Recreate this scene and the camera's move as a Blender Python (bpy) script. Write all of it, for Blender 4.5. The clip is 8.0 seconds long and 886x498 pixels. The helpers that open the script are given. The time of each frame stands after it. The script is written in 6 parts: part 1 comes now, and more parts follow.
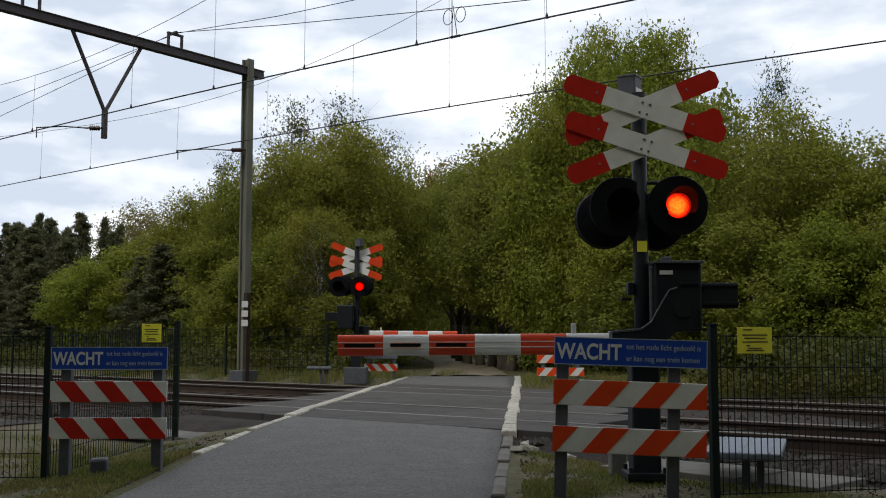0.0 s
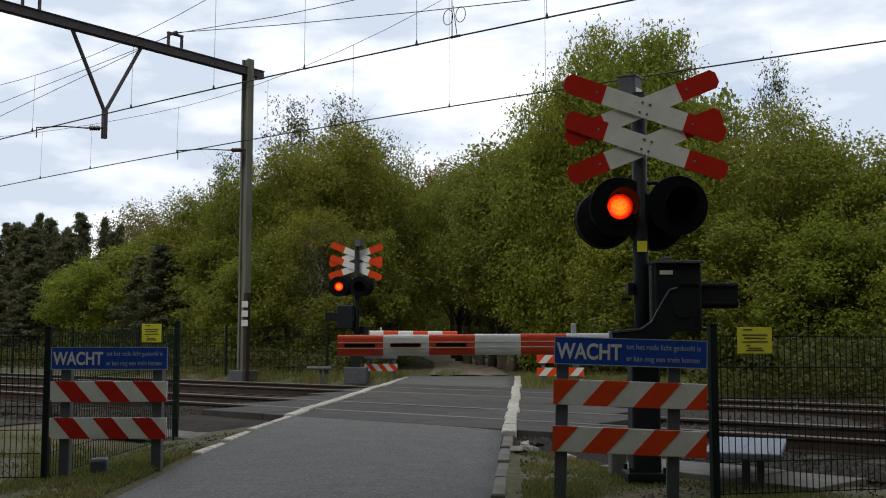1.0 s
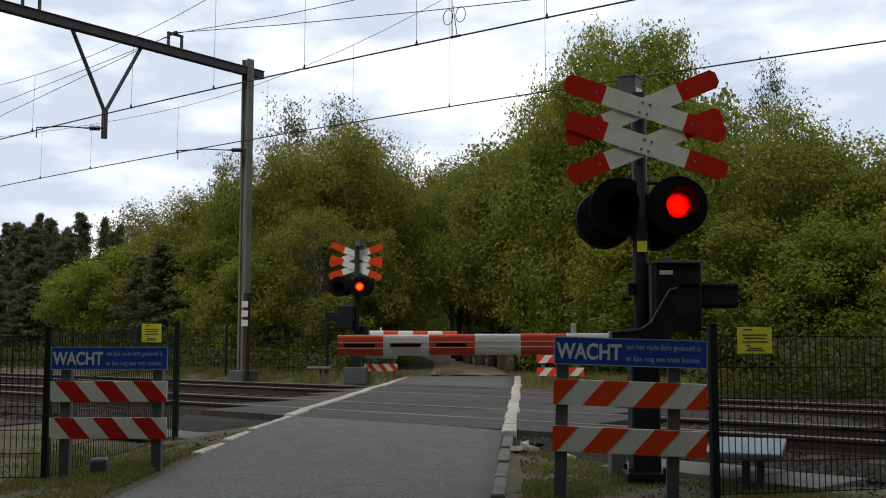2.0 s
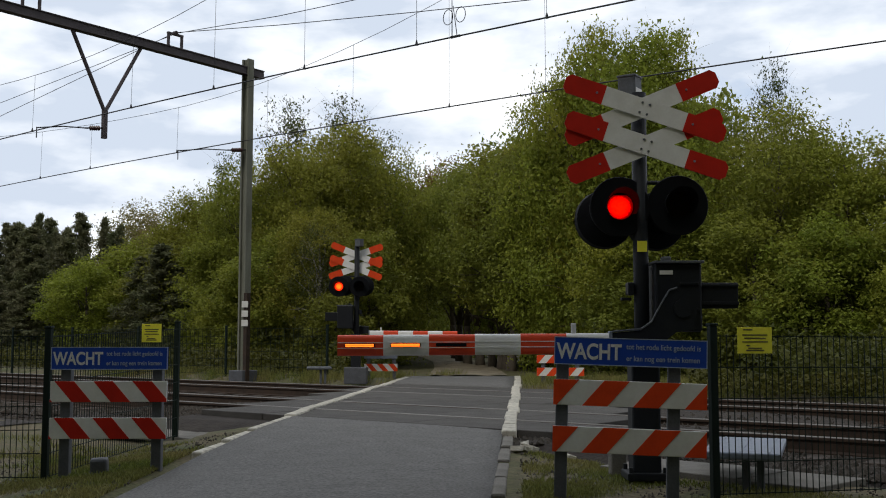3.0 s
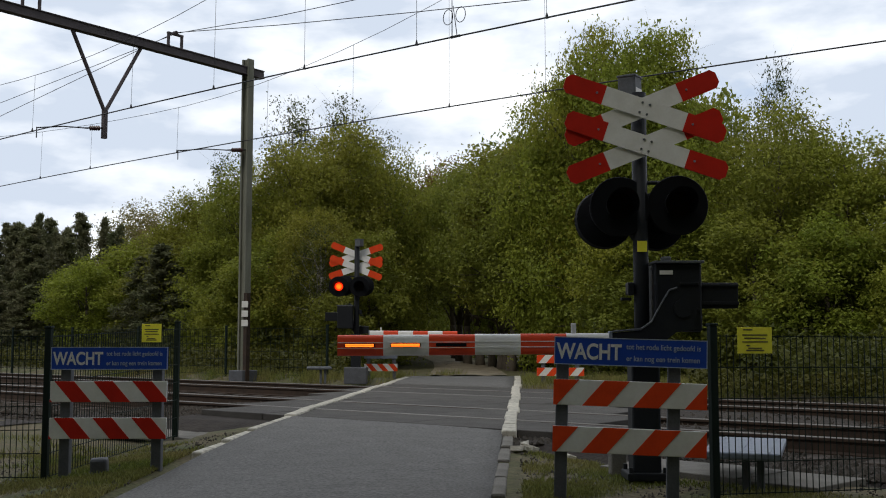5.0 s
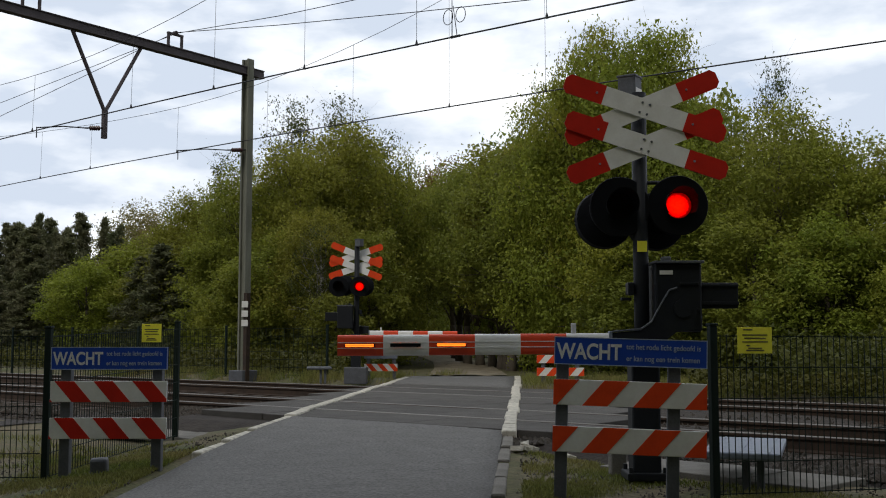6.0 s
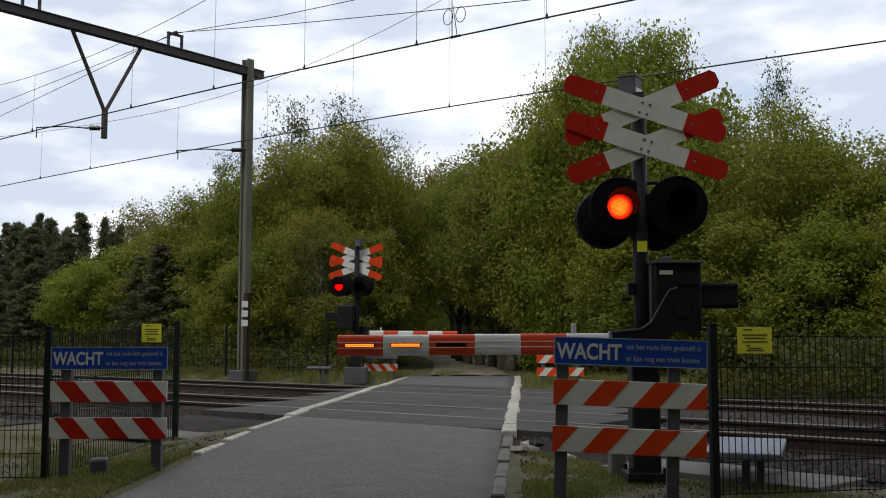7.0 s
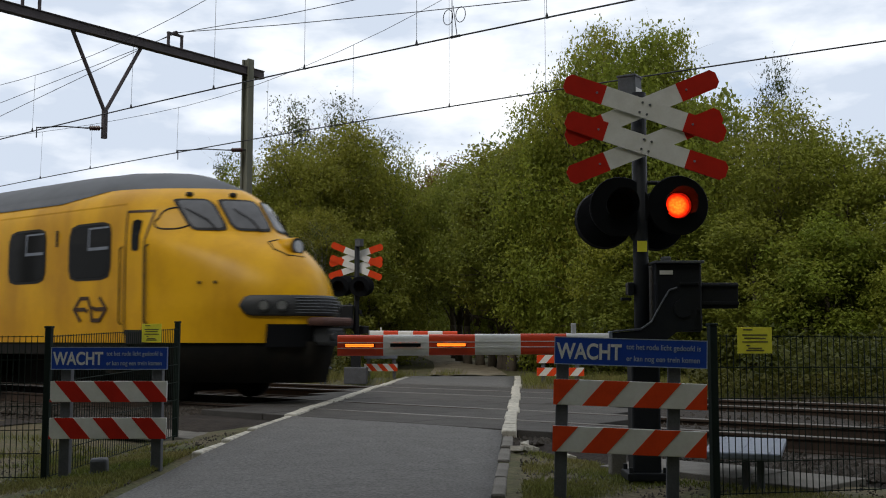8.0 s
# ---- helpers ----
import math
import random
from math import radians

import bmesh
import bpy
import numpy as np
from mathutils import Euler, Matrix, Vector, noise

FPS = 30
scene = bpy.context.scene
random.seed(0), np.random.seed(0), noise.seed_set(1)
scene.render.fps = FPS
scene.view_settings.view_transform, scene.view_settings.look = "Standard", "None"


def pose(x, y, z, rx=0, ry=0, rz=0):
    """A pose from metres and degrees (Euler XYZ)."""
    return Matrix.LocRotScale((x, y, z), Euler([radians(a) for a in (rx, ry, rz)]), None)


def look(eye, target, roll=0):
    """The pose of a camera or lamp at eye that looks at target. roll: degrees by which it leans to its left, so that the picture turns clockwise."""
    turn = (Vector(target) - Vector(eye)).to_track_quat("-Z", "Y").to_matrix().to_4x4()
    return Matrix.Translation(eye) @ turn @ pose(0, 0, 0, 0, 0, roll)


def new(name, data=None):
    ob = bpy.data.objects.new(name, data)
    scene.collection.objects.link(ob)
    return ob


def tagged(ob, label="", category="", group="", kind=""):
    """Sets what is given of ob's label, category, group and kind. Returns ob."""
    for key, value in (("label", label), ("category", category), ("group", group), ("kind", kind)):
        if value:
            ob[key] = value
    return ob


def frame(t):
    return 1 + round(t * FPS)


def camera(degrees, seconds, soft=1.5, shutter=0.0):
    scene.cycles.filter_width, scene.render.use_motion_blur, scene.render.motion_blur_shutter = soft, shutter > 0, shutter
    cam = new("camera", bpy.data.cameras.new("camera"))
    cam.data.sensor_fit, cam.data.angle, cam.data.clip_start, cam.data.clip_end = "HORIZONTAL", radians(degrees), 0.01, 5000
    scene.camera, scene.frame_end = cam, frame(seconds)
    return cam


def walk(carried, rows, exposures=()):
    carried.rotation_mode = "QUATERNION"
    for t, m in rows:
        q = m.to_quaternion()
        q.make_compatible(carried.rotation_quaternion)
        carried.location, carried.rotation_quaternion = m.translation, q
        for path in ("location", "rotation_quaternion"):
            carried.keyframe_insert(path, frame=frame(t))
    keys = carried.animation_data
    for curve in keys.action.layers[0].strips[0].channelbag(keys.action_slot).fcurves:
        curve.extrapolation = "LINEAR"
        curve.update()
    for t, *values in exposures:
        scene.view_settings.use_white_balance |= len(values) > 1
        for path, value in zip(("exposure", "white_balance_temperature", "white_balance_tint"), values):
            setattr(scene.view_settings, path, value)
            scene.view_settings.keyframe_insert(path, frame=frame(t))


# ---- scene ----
cam = camera(45.93, 8.0, soft=1.05, shutter=0.06)
EYE = (0.0, 0.0, 0.98)
VIEW = pose(*EYE, 94.912, 0, 0)
walk(cam, [(0.0, VIEW), (8.0, VIEW)])

# ---- daylight: bright broken cloud, soft sun high behind the wood ----
SUN_ELEV, SUN_AZ = 45.0, -152.0
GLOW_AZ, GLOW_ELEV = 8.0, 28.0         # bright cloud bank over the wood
# azimuths from +Y, negative towards -X
world = bpy.data.worlds.new("sky")
scene.world = world
world.use_nodes = True
wn, wl = world.node_tree.nodes, world.node_tree.links
wn.clear()
w_out = wn.new("ShaderNodeOutputWorld")
w_bg = wn.new("ShaderNodeBackground")
w_sky = wn.new("ShaderNodeTexSky")
w_sky.sky_type, w_sky.sun_disc = "NISHITA", False
w_sky.sun_elevation, w_sky.sun_rotation = radians(SUN_ELEV), radians(SUN_AZ)
w_gain = wn.new("ShaderNodeMix")
w_gain.data_type, w_gain.blend_type = "RGBA", "MULTIPLY"
w_gain.inputs[0].default_value = 1.0
w_gain.inputs[7].default_value = (0.11, 0.11, 0.115, 1)
wl.new(w_sky.outputs[0], w_gain.inputs[6])
w_tc = wn.new("ShaderNodeTexCoord")
w_map = wn.new("ShaderNodeMapping")
w_map.inputs["Scale"].default_value = (1.0, 1.0, 2.6)
w_map.inputs["Location"].default_value = (0.37, 0.1, 0.2)
wl.new(w_tc.outputs["Generated"], w_map.inputs[0])
w_n1 = wn.new("ShaderNodeTexNoise")
w_n1.inputs["Scale"].default_value, w_n1.inputs["Detail"].default_value = 3.2, 9
w_n1.inputs["Roughness"].default_value = 0.55
wl.new(w_map.outputs[0], w_n1.inputs["Vector"])
w_ramp = wn.new("ShaderNodeValToRGB")
w_ramp.color_ramp.elements[0].position, w_ramp.color_ramp.elements[1].position = 0.19, 0.34
wl.new(w_n1.outputs[0], w_ramp.inputs[0])
w_n2 = wn.new("ShaderNodeTexNoise")
w_n2.inputs["Scale"].default_value, w_n2.inputs["Detail"].default_value = 5.5, 6
wl.new(w_map.outputs[0], w_n2.inputs["Vector"])
w_cl = wn.new("ShaderNodeValToRGB")
w_cl.color_ramp.elements[0].position, w_cl.color_ramp.elements[1].position = 0.40, 0.60
w_cl.color_ramp.elements[0].color = (0.56, 0.63, 0.74, 1)
w_cl.color_ramp.elements[1].color = (1.05, 1.07, 1.09, 1)
wl.new(w_n2.outputs[0], w_cl.inputs[0])
w_mix = wn.new("ShaderNodeMix")
w_mix.data_type = "RGBA"
wl.new(w_ramp.outputs[0], w_mix.inputs[0])
wl.new(w_gain.outputs[2], w_mix.inputs[6])
wl.new(w_cl.outputs[0], w_mix.inputs[7])
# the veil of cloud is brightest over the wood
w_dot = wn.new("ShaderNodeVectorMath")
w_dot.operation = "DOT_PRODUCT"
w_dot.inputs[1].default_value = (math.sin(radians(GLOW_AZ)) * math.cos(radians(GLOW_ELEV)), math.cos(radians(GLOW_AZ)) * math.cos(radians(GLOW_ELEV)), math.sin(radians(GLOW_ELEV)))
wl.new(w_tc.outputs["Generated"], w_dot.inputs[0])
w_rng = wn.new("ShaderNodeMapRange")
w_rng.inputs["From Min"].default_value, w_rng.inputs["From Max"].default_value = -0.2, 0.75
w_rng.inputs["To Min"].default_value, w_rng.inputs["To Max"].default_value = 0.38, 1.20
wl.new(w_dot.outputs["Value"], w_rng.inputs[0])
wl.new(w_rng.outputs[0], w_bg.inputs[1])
wl.new(w_mix.outputs[2], w_bg.inputs[0])
wl.new(w_bg.outputs[0], w_out.inputs[0])

sun = new("sun", bpy.data.lights.new("sun", "SUN"))
sun.data.energy, sun.data.angle, sun.data.color = 1.1, radians(18), (1.0, 0.95, 0.86)
sa = radians(SUN_AZ)
sun.matrix_world = look((40 * math.sin(sa), 40 * math.cos(sa), 40 * math.tan(radians(SUN_ELEV))), (0, 0, 0))
scene.view_settings.exposure = 0.0


# ---- materials ----
def mat(name, col, rough=0.6, metal=0.0, col2=None, scale=8.0, fine=60.0, bump=0.15, amount=0.5, island=0.0, rand=0.0,
        emit=None, strength=0.0, coat=0.0, detail=6, stretch=(1, 1, 1), spec=0.4, grain=0.14):
    """Principled surface with two scales of variation: broad stains (towards col2) and fine grain, with relief."""
    m = bpy.data.materials.new(name)
    m.use_nodes = True
    n, l = m.node_tree.nodes, m.node_tree.links
    b = n["Principled BSDF"]
    b.inputs["Roughness"].default_value, b.inputs["Metallic"].default_value = rough, metal
    b.inputs["Coat Weight"].default_value = coat
    b.inputs["Specular IOR Level"].default_value = spec
    col2 = col2 or tuple(c * 0.72 for c in col)
    tc, mp = n.new("ShaderNodeTexCoord"), n.new("ShaderNodeMapping")
    mp.inputs["Scale"].default_value = stretch
    l.new(tc.outputs["Object"], mp.inputs[0])
    n1, n2 = n.new("ShaderNodeTexNoise"), n.new("ShaderNodeTexNoise")
    for nd, s in ((n1, scale), (n2, fine)):
        nd.inputs["Scale"].default_value, nd.inputs["Detail"].default_value = s, detail
        l.new(mp.outputs[0], nd.inputs["Vector"])
    r = n.new("ShaderNodeValToRGB")
    r.color_ramp.elements[0].position, r.color_ramp.elements[1].position = 0.38, 0.68
    l.new(n1.outputs[0], r.inputs[0])
    mx = n.new("ShaderNodeMix")
    mx.data_type = "RGBA"
    mx.inputs[6].default_value, mx.inputs[7].default_value = (*col, 1), (*col2, 1)
    sc = n.new("ShaderNodeMath")
    sc.operation = "MULTIPLY"
    sc.inputs[1].default_value = amount
    l.new(r.outputs[0], sc.inputs[0])
    l.new(sc.outputs[0], mx.inputs[0])
    hv = n.new("ShaderNodeHueSaturation")
    l.new(mx.outputs[2], hv.inputs["Color"])
    v = n.new("ShaderNodeMapRange")
    v.inputs["From Min"].default_value, v.inputs["From Max"].default_value = 0.3, 0.7
    v.inputs["To Min"].default_value, v.inputs["To Max"].default_value = 1 - grain, 1 + grain
    l.new(n2.outputs[0], v.inputs[0])
    val = v.outputs[0]
    for src_type, sock, amt in (("ShaderNodeNewGeometry", "Random Per Island", island), ("ShaderNodeObjectInfo", "Random", rand)):
        if amt:
            src = n.new(src_type)
            rr = n.new("ShaderNodeMapRange")
            rr.inputs["To Min"].default_value, rr.inputs["To Max"].default_value = 1 - amt, 1 + amt
            l.new(src.outputs[sock], rr.inputs[0])
            mu = n.new("ShaderNodeMath")
            mu.operation = "MULTIPLY"
            l.new(val, mu.inputs[0])
            l.new(rr.outputs[0], mu.inputs[1])
            val = mu.outputs[0]
    l.new(val, hv.inputs["Value"])
    l.new(hv.outputs[0], b.inputs["Base Color"])
    if bump:
        bp = n.new("ShaderNodeBump")
        bp.inputs["Strength"].default_value, bp.inputs["Distance"].default_value = bump, 0.02
        l.new(n2.outputs[0], bp.inputs["Height"])
        l.new(bp.outputs[0], b.inputs["Normal"])
    if emit:
        b.inputs["Emission Color"].default_value = (*emit, 1)
        b.inputs["Emission Strength"].default_value = strength
    return m


def leaf_mat(name, col, col2, trans=0.35, spread=0.35):
    m = bpy.data.materials.new(name)
    m.use_nodes = True
    n, l = m.node_tree.nodes, m.node_tree.links
    b, out = n["Principled BSDF"], n["Material Output"]
    b.inputs["Roughness"].default_value = 0.6
    b.inputs["Specular IOR Level"].default_value = 0.25
    geo, oi, tc = n.new("ShaderNodeNewGeometry"), n.new("ShaderNodeObjectInfo"), n.new("ShaderNodeTexCoord")
    ns = n.new("ShaderNodeTexNoise")
    ns.inputs["Scale"].default_value, ns.inputs["Detail"].default_value = 0.9, 3
    l.new(tc.outputs["Object"], ns.inputs["Vector"])
    r = n.new("ShaderNodeMapRange")
    r.inputs[1].default_value, r.inputs[2].default_value = 0.35, 0.65
    l.new(ns.outputs[0], r.inputs[0])
    mx = n.new("ShaderNodeMix")
    mx.data_type = "RGBA"
    mx.inputs[6].default_value, mx.inputs[7].default_value = (*col, 1), (*col2, 1)
    l.new(r.outputs[0], mx.inputs[0])
    hv = n.new("ShaderNodeHueSaturation")
    l.new(mx.outputs[2], hv.inputs["Color"])
    a = n.new("ShaderNodeMapRange")
    a.inputs["To Min"].default_value, a.inputs["To Max"].default_value = 1 - spread, 1 + spread
    l.new(geo.outputs["Random Per Island"], a.inputs[0])
    l.new(a.outputs[0], hv.inputs["Value"])
    h = n.new("ShaderNodeMapRange")
    h.inputs["To Min"].default_value, h.inputs["To Max"].default_value = 0.485, 0.515
    l.new(oi.outputs["Random"], h.inputs[0])
    l.new(h.outputs[0], hv.inputs["Hue"])
    l.new(hv.outputs[0], b.inputs["Base Color"])
    t = n.new("ShaderNodeBsdfTranslucent")
    l.new(hv.outputs[0], t.inputs[0])
    ms = n.new("ShaderNodeMixShader")
    ms.inputs[0].default_value = trans
    l.new(b.outputs[0], ms.inputs[1])
    l.new(t.outputs[0], ms.inputs[2])
    l.new(ms.outputs[0], out.inputs[0])
    return m


M_ASPHALT = mat("asphalt", (0.126, 0.122, 0.116), 0.85, col2=(0.168, 0.165, 0.158), scale=3.5, fine=42, bump=0.8, amount=0.5, grain=0.42, detail=9)
M_GROUND = mat("verge_soil", (0.115, 0.094, 0.052), 0.95, col2=(0.062, 0.075, 0.022), scale=1.7, fine=22, bump=1.0, amount=1.0, grain=0.38, detail=9)
M_DIRT = mat("dirt", (0.25, 0.21, 0.155), 0.95, col2=(0.13, 0.115, 0.07), scale=1.5, fine=30, bump=0.6, amount=0.9)
M_BALLAST = mat("ballast", (0.038, 0.03, 0.024), 0.95, col2=(0.022, 0.017, 0.014), scale=4, fine=22, bump=1.0, amount=1.0)
M_STONE = mat("ballast_stone", (0.074, 0.066, 0.056), 0.9, col2=(0.045, 0.034, 0.026), scale=3, fine=50, bump=0.4, amount=1.0, island=0.35)
M_RUST = mat("rusty_rail", (0.052, 0.032, 0.021), 0.8, col2=(0.03, 0.02, 0.015), scale=6, fine=60, bump=0.3, amount=0.9)
M_RAILTOP = mat("worn_rail_head", (0.19, 0.175, 0.16), 0.42, 0.9, scale=10, fine=200, bump=0.02, amount=0.3)
M_SLEEPER = mat("sleeper", (0.07, 0.054, 0.042), 0.9, col2=(0.04, 0.03, 0.024), scale=5, fine=60, amount=0.8, rand=0.15)
M_PANEL = mat("crossing_panel", (0.078, 0.072, 0.066), 0.85, col2=(0.05, 0.046, 0.042), scale=2.2, fine=90, bump=0.4, amount=0.9, rand=0.10)
M_KERB = mat("painted_kerb", (0.58, 0.55, 0.47), 0.8, col2=(0.18, 0.165, 0.135), scale=7, fine=60, bump=0.5, amount=0.7, rand=0.12)
M_CONCRETE = mat("concrete", (0.19, 0.178, 0.158), 0.9, col2=(0.115, 0.107, 0.09), scale=3, fine=70, bump=0.4, amount=0.9)
M_BLACK = mat("black_paint", (0.012, 0.014, 0.018), 0.55, col2=(0.018, 0.02, 0.022), scale=12, fine=90, bump=0.06, spec=0.22)
M_LAMPBLACK = mat("matt_black", (0.005, 0.006, 0.008), 0.8, spec=0.15, scale=12, fine=90, bump=0.05)
M_GREYPOST = mat("grey_post", (0.10, 0.105, 0.12), 0.6, col2=(0.06, 0.062, 0.066), scale=10, fine=70, bump=0.1)
M_GALV = mat("galvanised_steel", (0.24, 0.27, 0.33), 0.55, 0.3, col2=(0.17, 0.19, 0.235), scale=14, fine=60, bump=0.05)
M_BOXGREY = mat("grey_box", (0.11, 0.12, 0.135), 0.6, col2=(0.07, 0.075, 0.08), scale=10, fine=70, bump=0.1)
M_GREENPOST = mat("dark_green_coating", (0.009, 0.018, 0.014), 0.7, scale=10, fine=80, bump=0.05, spec=0.2)
M_RED = mat("red_paint", grain=0.03, spec=0.2, col=(0.56, 0.022, 0.011), rough=0.5, col2=(0.44, 0.018, 0.010), scale=7, fine=60, bump=0.04, amount=0.7)
M_ORANGE = mat("red_orange_reflective", grain=0.03, spec=0.2, col=(0.82, 0.075, 0.016), rough=0.45, col2=(0.66, 0.055, 0.014), scale=8, fine=60, bump=0.04, amount=0.6)
M_WHITE = mat("white_paint", grain=0.03, col=(0.79, 0.79, 0.77), rough=0.45, col2=(0.66, 0.65, 0.61), scale=7, fine=50, bump=0.04, amount=0.6)
# boom red and white, lightened in colour because the boom's face lies in shade
M_BOOMRED = mat("boom_red", (0.84, 0.085, 0.03), 0.4, col2=(0.68, 0.06, 0.022), scale=9, fine=60, bump=0.03, amount=0.5, grain=0.03)
M_BOOMWHITE = mat("lightened_white", (0.90, 0.90, 0.89), 0.35, col2=(0.80, 0.79, 0.77), scale=9, fine=60, bump=0.03, amount=0.5, grain=0.03)
M_BLUE = mat("blue_sign", grain=0.03, col=(0.013, 0.065, 0.43), rough=0.4, col2=(0.015, 0.058, 0.34), scale=6, fine=50, bump=0.03, amount=0.5)
M_SIGNWHITE = mat("sign_lettering", (0.75, 0.76, 0.77), 0.5, bump=0.0)
M_PALEBLUE = mat("small_lettering", (0.40, 0.47, 0.62), 0.5, bump=0.0)
M_YSIGN = mat("yellow_sign", grain=0.03, col=(0.93, 0.87, 0.06), rough=0.5, col2=(0.86, 0.79, 0.08), scale=8, fine=60, bump=0.03)
M_INK = mat("dark_print", (0.10, 0.09, 0.05), 0.6, bump=0.0)
M_MAST = mat("mast_concrete", (0.20, 0.205, 0.165), 0.8, col2=(0.13, 0.135, 0.105), scale=1.4, fine=40, bump=0.25, amount=0.9, stretch=(3, 3, 0.6))
M_STEELPURPLE = mat("weathered_beam", (0.085, 0.072, 0.08), 0.7, col2=(0.05, 0.042, 0.046), scale=4, fine=40, bump=0.1)
M_WIRE = mat("copper_wire", (0.035, 0.036, 0.038), 0.5, 0.4, bump=0.0)
M_INSUL = mat("brown_insulator", (0.07, 0.03, 0.03), 0.3, bump=0.0)
M_LIT = mat("lit_red_lens", grain=0.03, col=(0.5, 0.03, 0.01), rough=0.3, bump=0.0, emit=(1.0, 0.058, 0.007), strength=3.0)
n_, l_ = M_LIT.node_tree.nodes, M_LIT.node_tree.links
g_tc, g_len, g_rng, g_cell = n_.new("ShaderNodeTexCoord"), n_.new("ShaderNodeVectorMath"), n_.new("ShaderNodeMapRange"), n_.new("ShaderNodeTexVoronoi")
g_col, g_mul = n_.new("ShaderNodeValToRGB"), n_.new("ShaderNodeMath")
g_len.operation, g_mul.operation = "LENGTH", "MULTIPLY"
g_cell.inputs["Scale"].default_value = 55
g_rng.inputs[2].default_value, g_rng.inputs[3].default_value, g_rng.inputs[4].default_value = 0.8, 3.6, 1.7
g_mul.inputs[1].default_value = 9.6
g_ramp = g_col.color_ramp
g_ramp.elements[0].position, g_ramp.elements[0].color = 0.42, (1.0, 0.13, 0.008, 1)
g_ramp.elements[1].position, g_ramp.elements[1].color = 0.98, (0.16, 0.003, 0.001, 1)
for p_, c_ in ((0.66, (1.0, 0.085, 0.006, 1)), (0.82, (1.0, 0.018, 0.002, 1))):
    g_ramp.elements.new(p_).color = c_
l_.new(g_tc.outputs["Object"], g_len.inputs[0])
l_.new(g_tc.outputs["Object"], g_cell.inputs["Vector"])
l_.new(g_cell.outputs["Distance"], g_rng.inputs[0])
l_.new(g_len.outputs["Value"], g_mul.inputs[0])
l_.new(g_mul.outputs[0], g_col.inputs[0])
l_.new(g_col.outputs[0], n_["Principled BSDF"].inputs["Emission Color"])
l_.new(g_rng.outputs[0], n_["Principled BSDF"].inputs["Emission Strength"])
M_FILTER = bpy.data.materials.new("lens_dimming_red")
M_FILTER.use_nodes = True
f_n = M_FILTER.node_tree.nodes
f_t = f_n.new("ShaderNodeBsdfTransparent")
f_t.inputs[0].default_value = (0.75, 0.16, 0.14, 1)
M_FILTER.node_tree.links.new(f_t.outputs[0], f_n["Material Output"].inputs[0])
M_LITBAR = mat("lit_boom_lens", (0.5, 0.1, 0.02), 0.3, bump=0.0, emit=(1.0, 0.135, 0.010), strength=3.2)
M_SHUT = mat("dark_red_lens", (0.010, 0.004, 0.004), 0.5, bump=0.0, spec=0.15)
M_YELLOW = mat("yellow_train_paint", grain=0.03, col=(0.74, 0.395, 0.001), rough=0.4, col2=(0.47, 0.225, 0.003), scale=1.3, fine=26, bump=0.012, amount=0.8, spec=0.28, stretch=(1, 1, 0.5))
M_ROOF = mat("grey_train_roof", grain=0.03, col=(0.085, 0.092, 0.105), rough=0.6, col2=(0.055, 0.06, 0.066), scale=1.6, fine=30, bump=0.05, amount=0.8)
M_SKIRT = mat("dark_underframe", (0.013, 0.013, 0.012), 0.8, col2=(0.024, 0.02, 0.016), scale=3, fine=40, bump=0.15, amount=0.8, spec=0.15)
M_BAND = mat("grey_light_band", grain=0.03, col=(0.035, 0.038, 0.042), rough=0.5, col2=(0.022, 0.024, 0.027), scale=5, fine=60, bump=0.03)
M_GLASSDARK = mat("train_glass", grain=0.03, col=(0.014, 0.015, 0.016), rough=0.12, bump=0.0, spec=0.07)
# the pale grey base colour stands in for the sky reflected in the windscreen
M_SCREEN = mat("windscreen_glass", (0.15, 0.155, 0.17), 0.2, bump=0.0, spec=0.2, grain=0.03)
M_RUBBER = mat("black_rubber", (0.012, 0.012, 0.013), 0.7, bump=0.05)
M_EMBLEM = mat("emblem_paint", (0.05, 0.02, 0.006), 0.5, bump=0.0, grain=0.03)
M_COUPLER = mat("brown_coupler_cover", (0.10, 0.045, 0.035), 0.7, col2=(0.06, 0.03, 0.025), scale=10, fine=60, bump=0.1)
M_HEAD = mat("headlight_glass", (0.30, 0.31, 0.32), 0.12, 0.5, bump=0.0)
M_BARK = mat("bark", (0.11, 0.09, 0.068), 0.95, col2=(0.055, 0.048, 0.034), scale=3, fine=22, bump=0.8, amount=0.9, stretch=(1, 1, 0.25))
M_BIRCH = mat("birch_bark", (0.45, 0.43, 0.39), 0.85, col2=(0.09, 0.08, 0.07), scale=4, fine=20, bump=0.3, amount=1.0, stretch=(0.5, 0.5, 3))
M_OAK = leaf_mat("oak_leaf", (0.285, 0.29, 0.042), (0.215, 0.235, 0.036), 0.5, 0.3)
M_OAKB = leaf_mat("fresh_oak_leaf", (0.295, 0.32, 0.044), (0.225, 0.265, 0.036), 0.5, 0.3)
# darker copy of the oak leaf, the inner wood's shade put into its colour
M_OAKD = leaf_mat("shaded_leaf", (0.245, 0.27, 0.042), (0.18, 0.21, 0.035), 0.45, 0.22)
# undergrowth leaves, darkened in colour for the shade low in the wood
M_BRAMBLE_SHADE = leaf_mat("bramble_leaf_shaded", (0.092, 0.094, 0.013), (0.058, 0.066, 0.011), 0.35, 0.25)
M_PINE = leaf_mat("pine_needle", (0.135, 0.15, 0.068), (0.16, 0.155, 0.085), 0.4)
M_BIRCHLEAF = leaf_mat("birch_leaf", (0.09, 0.11, 0.03), (0.07, 0.085, 0.024))
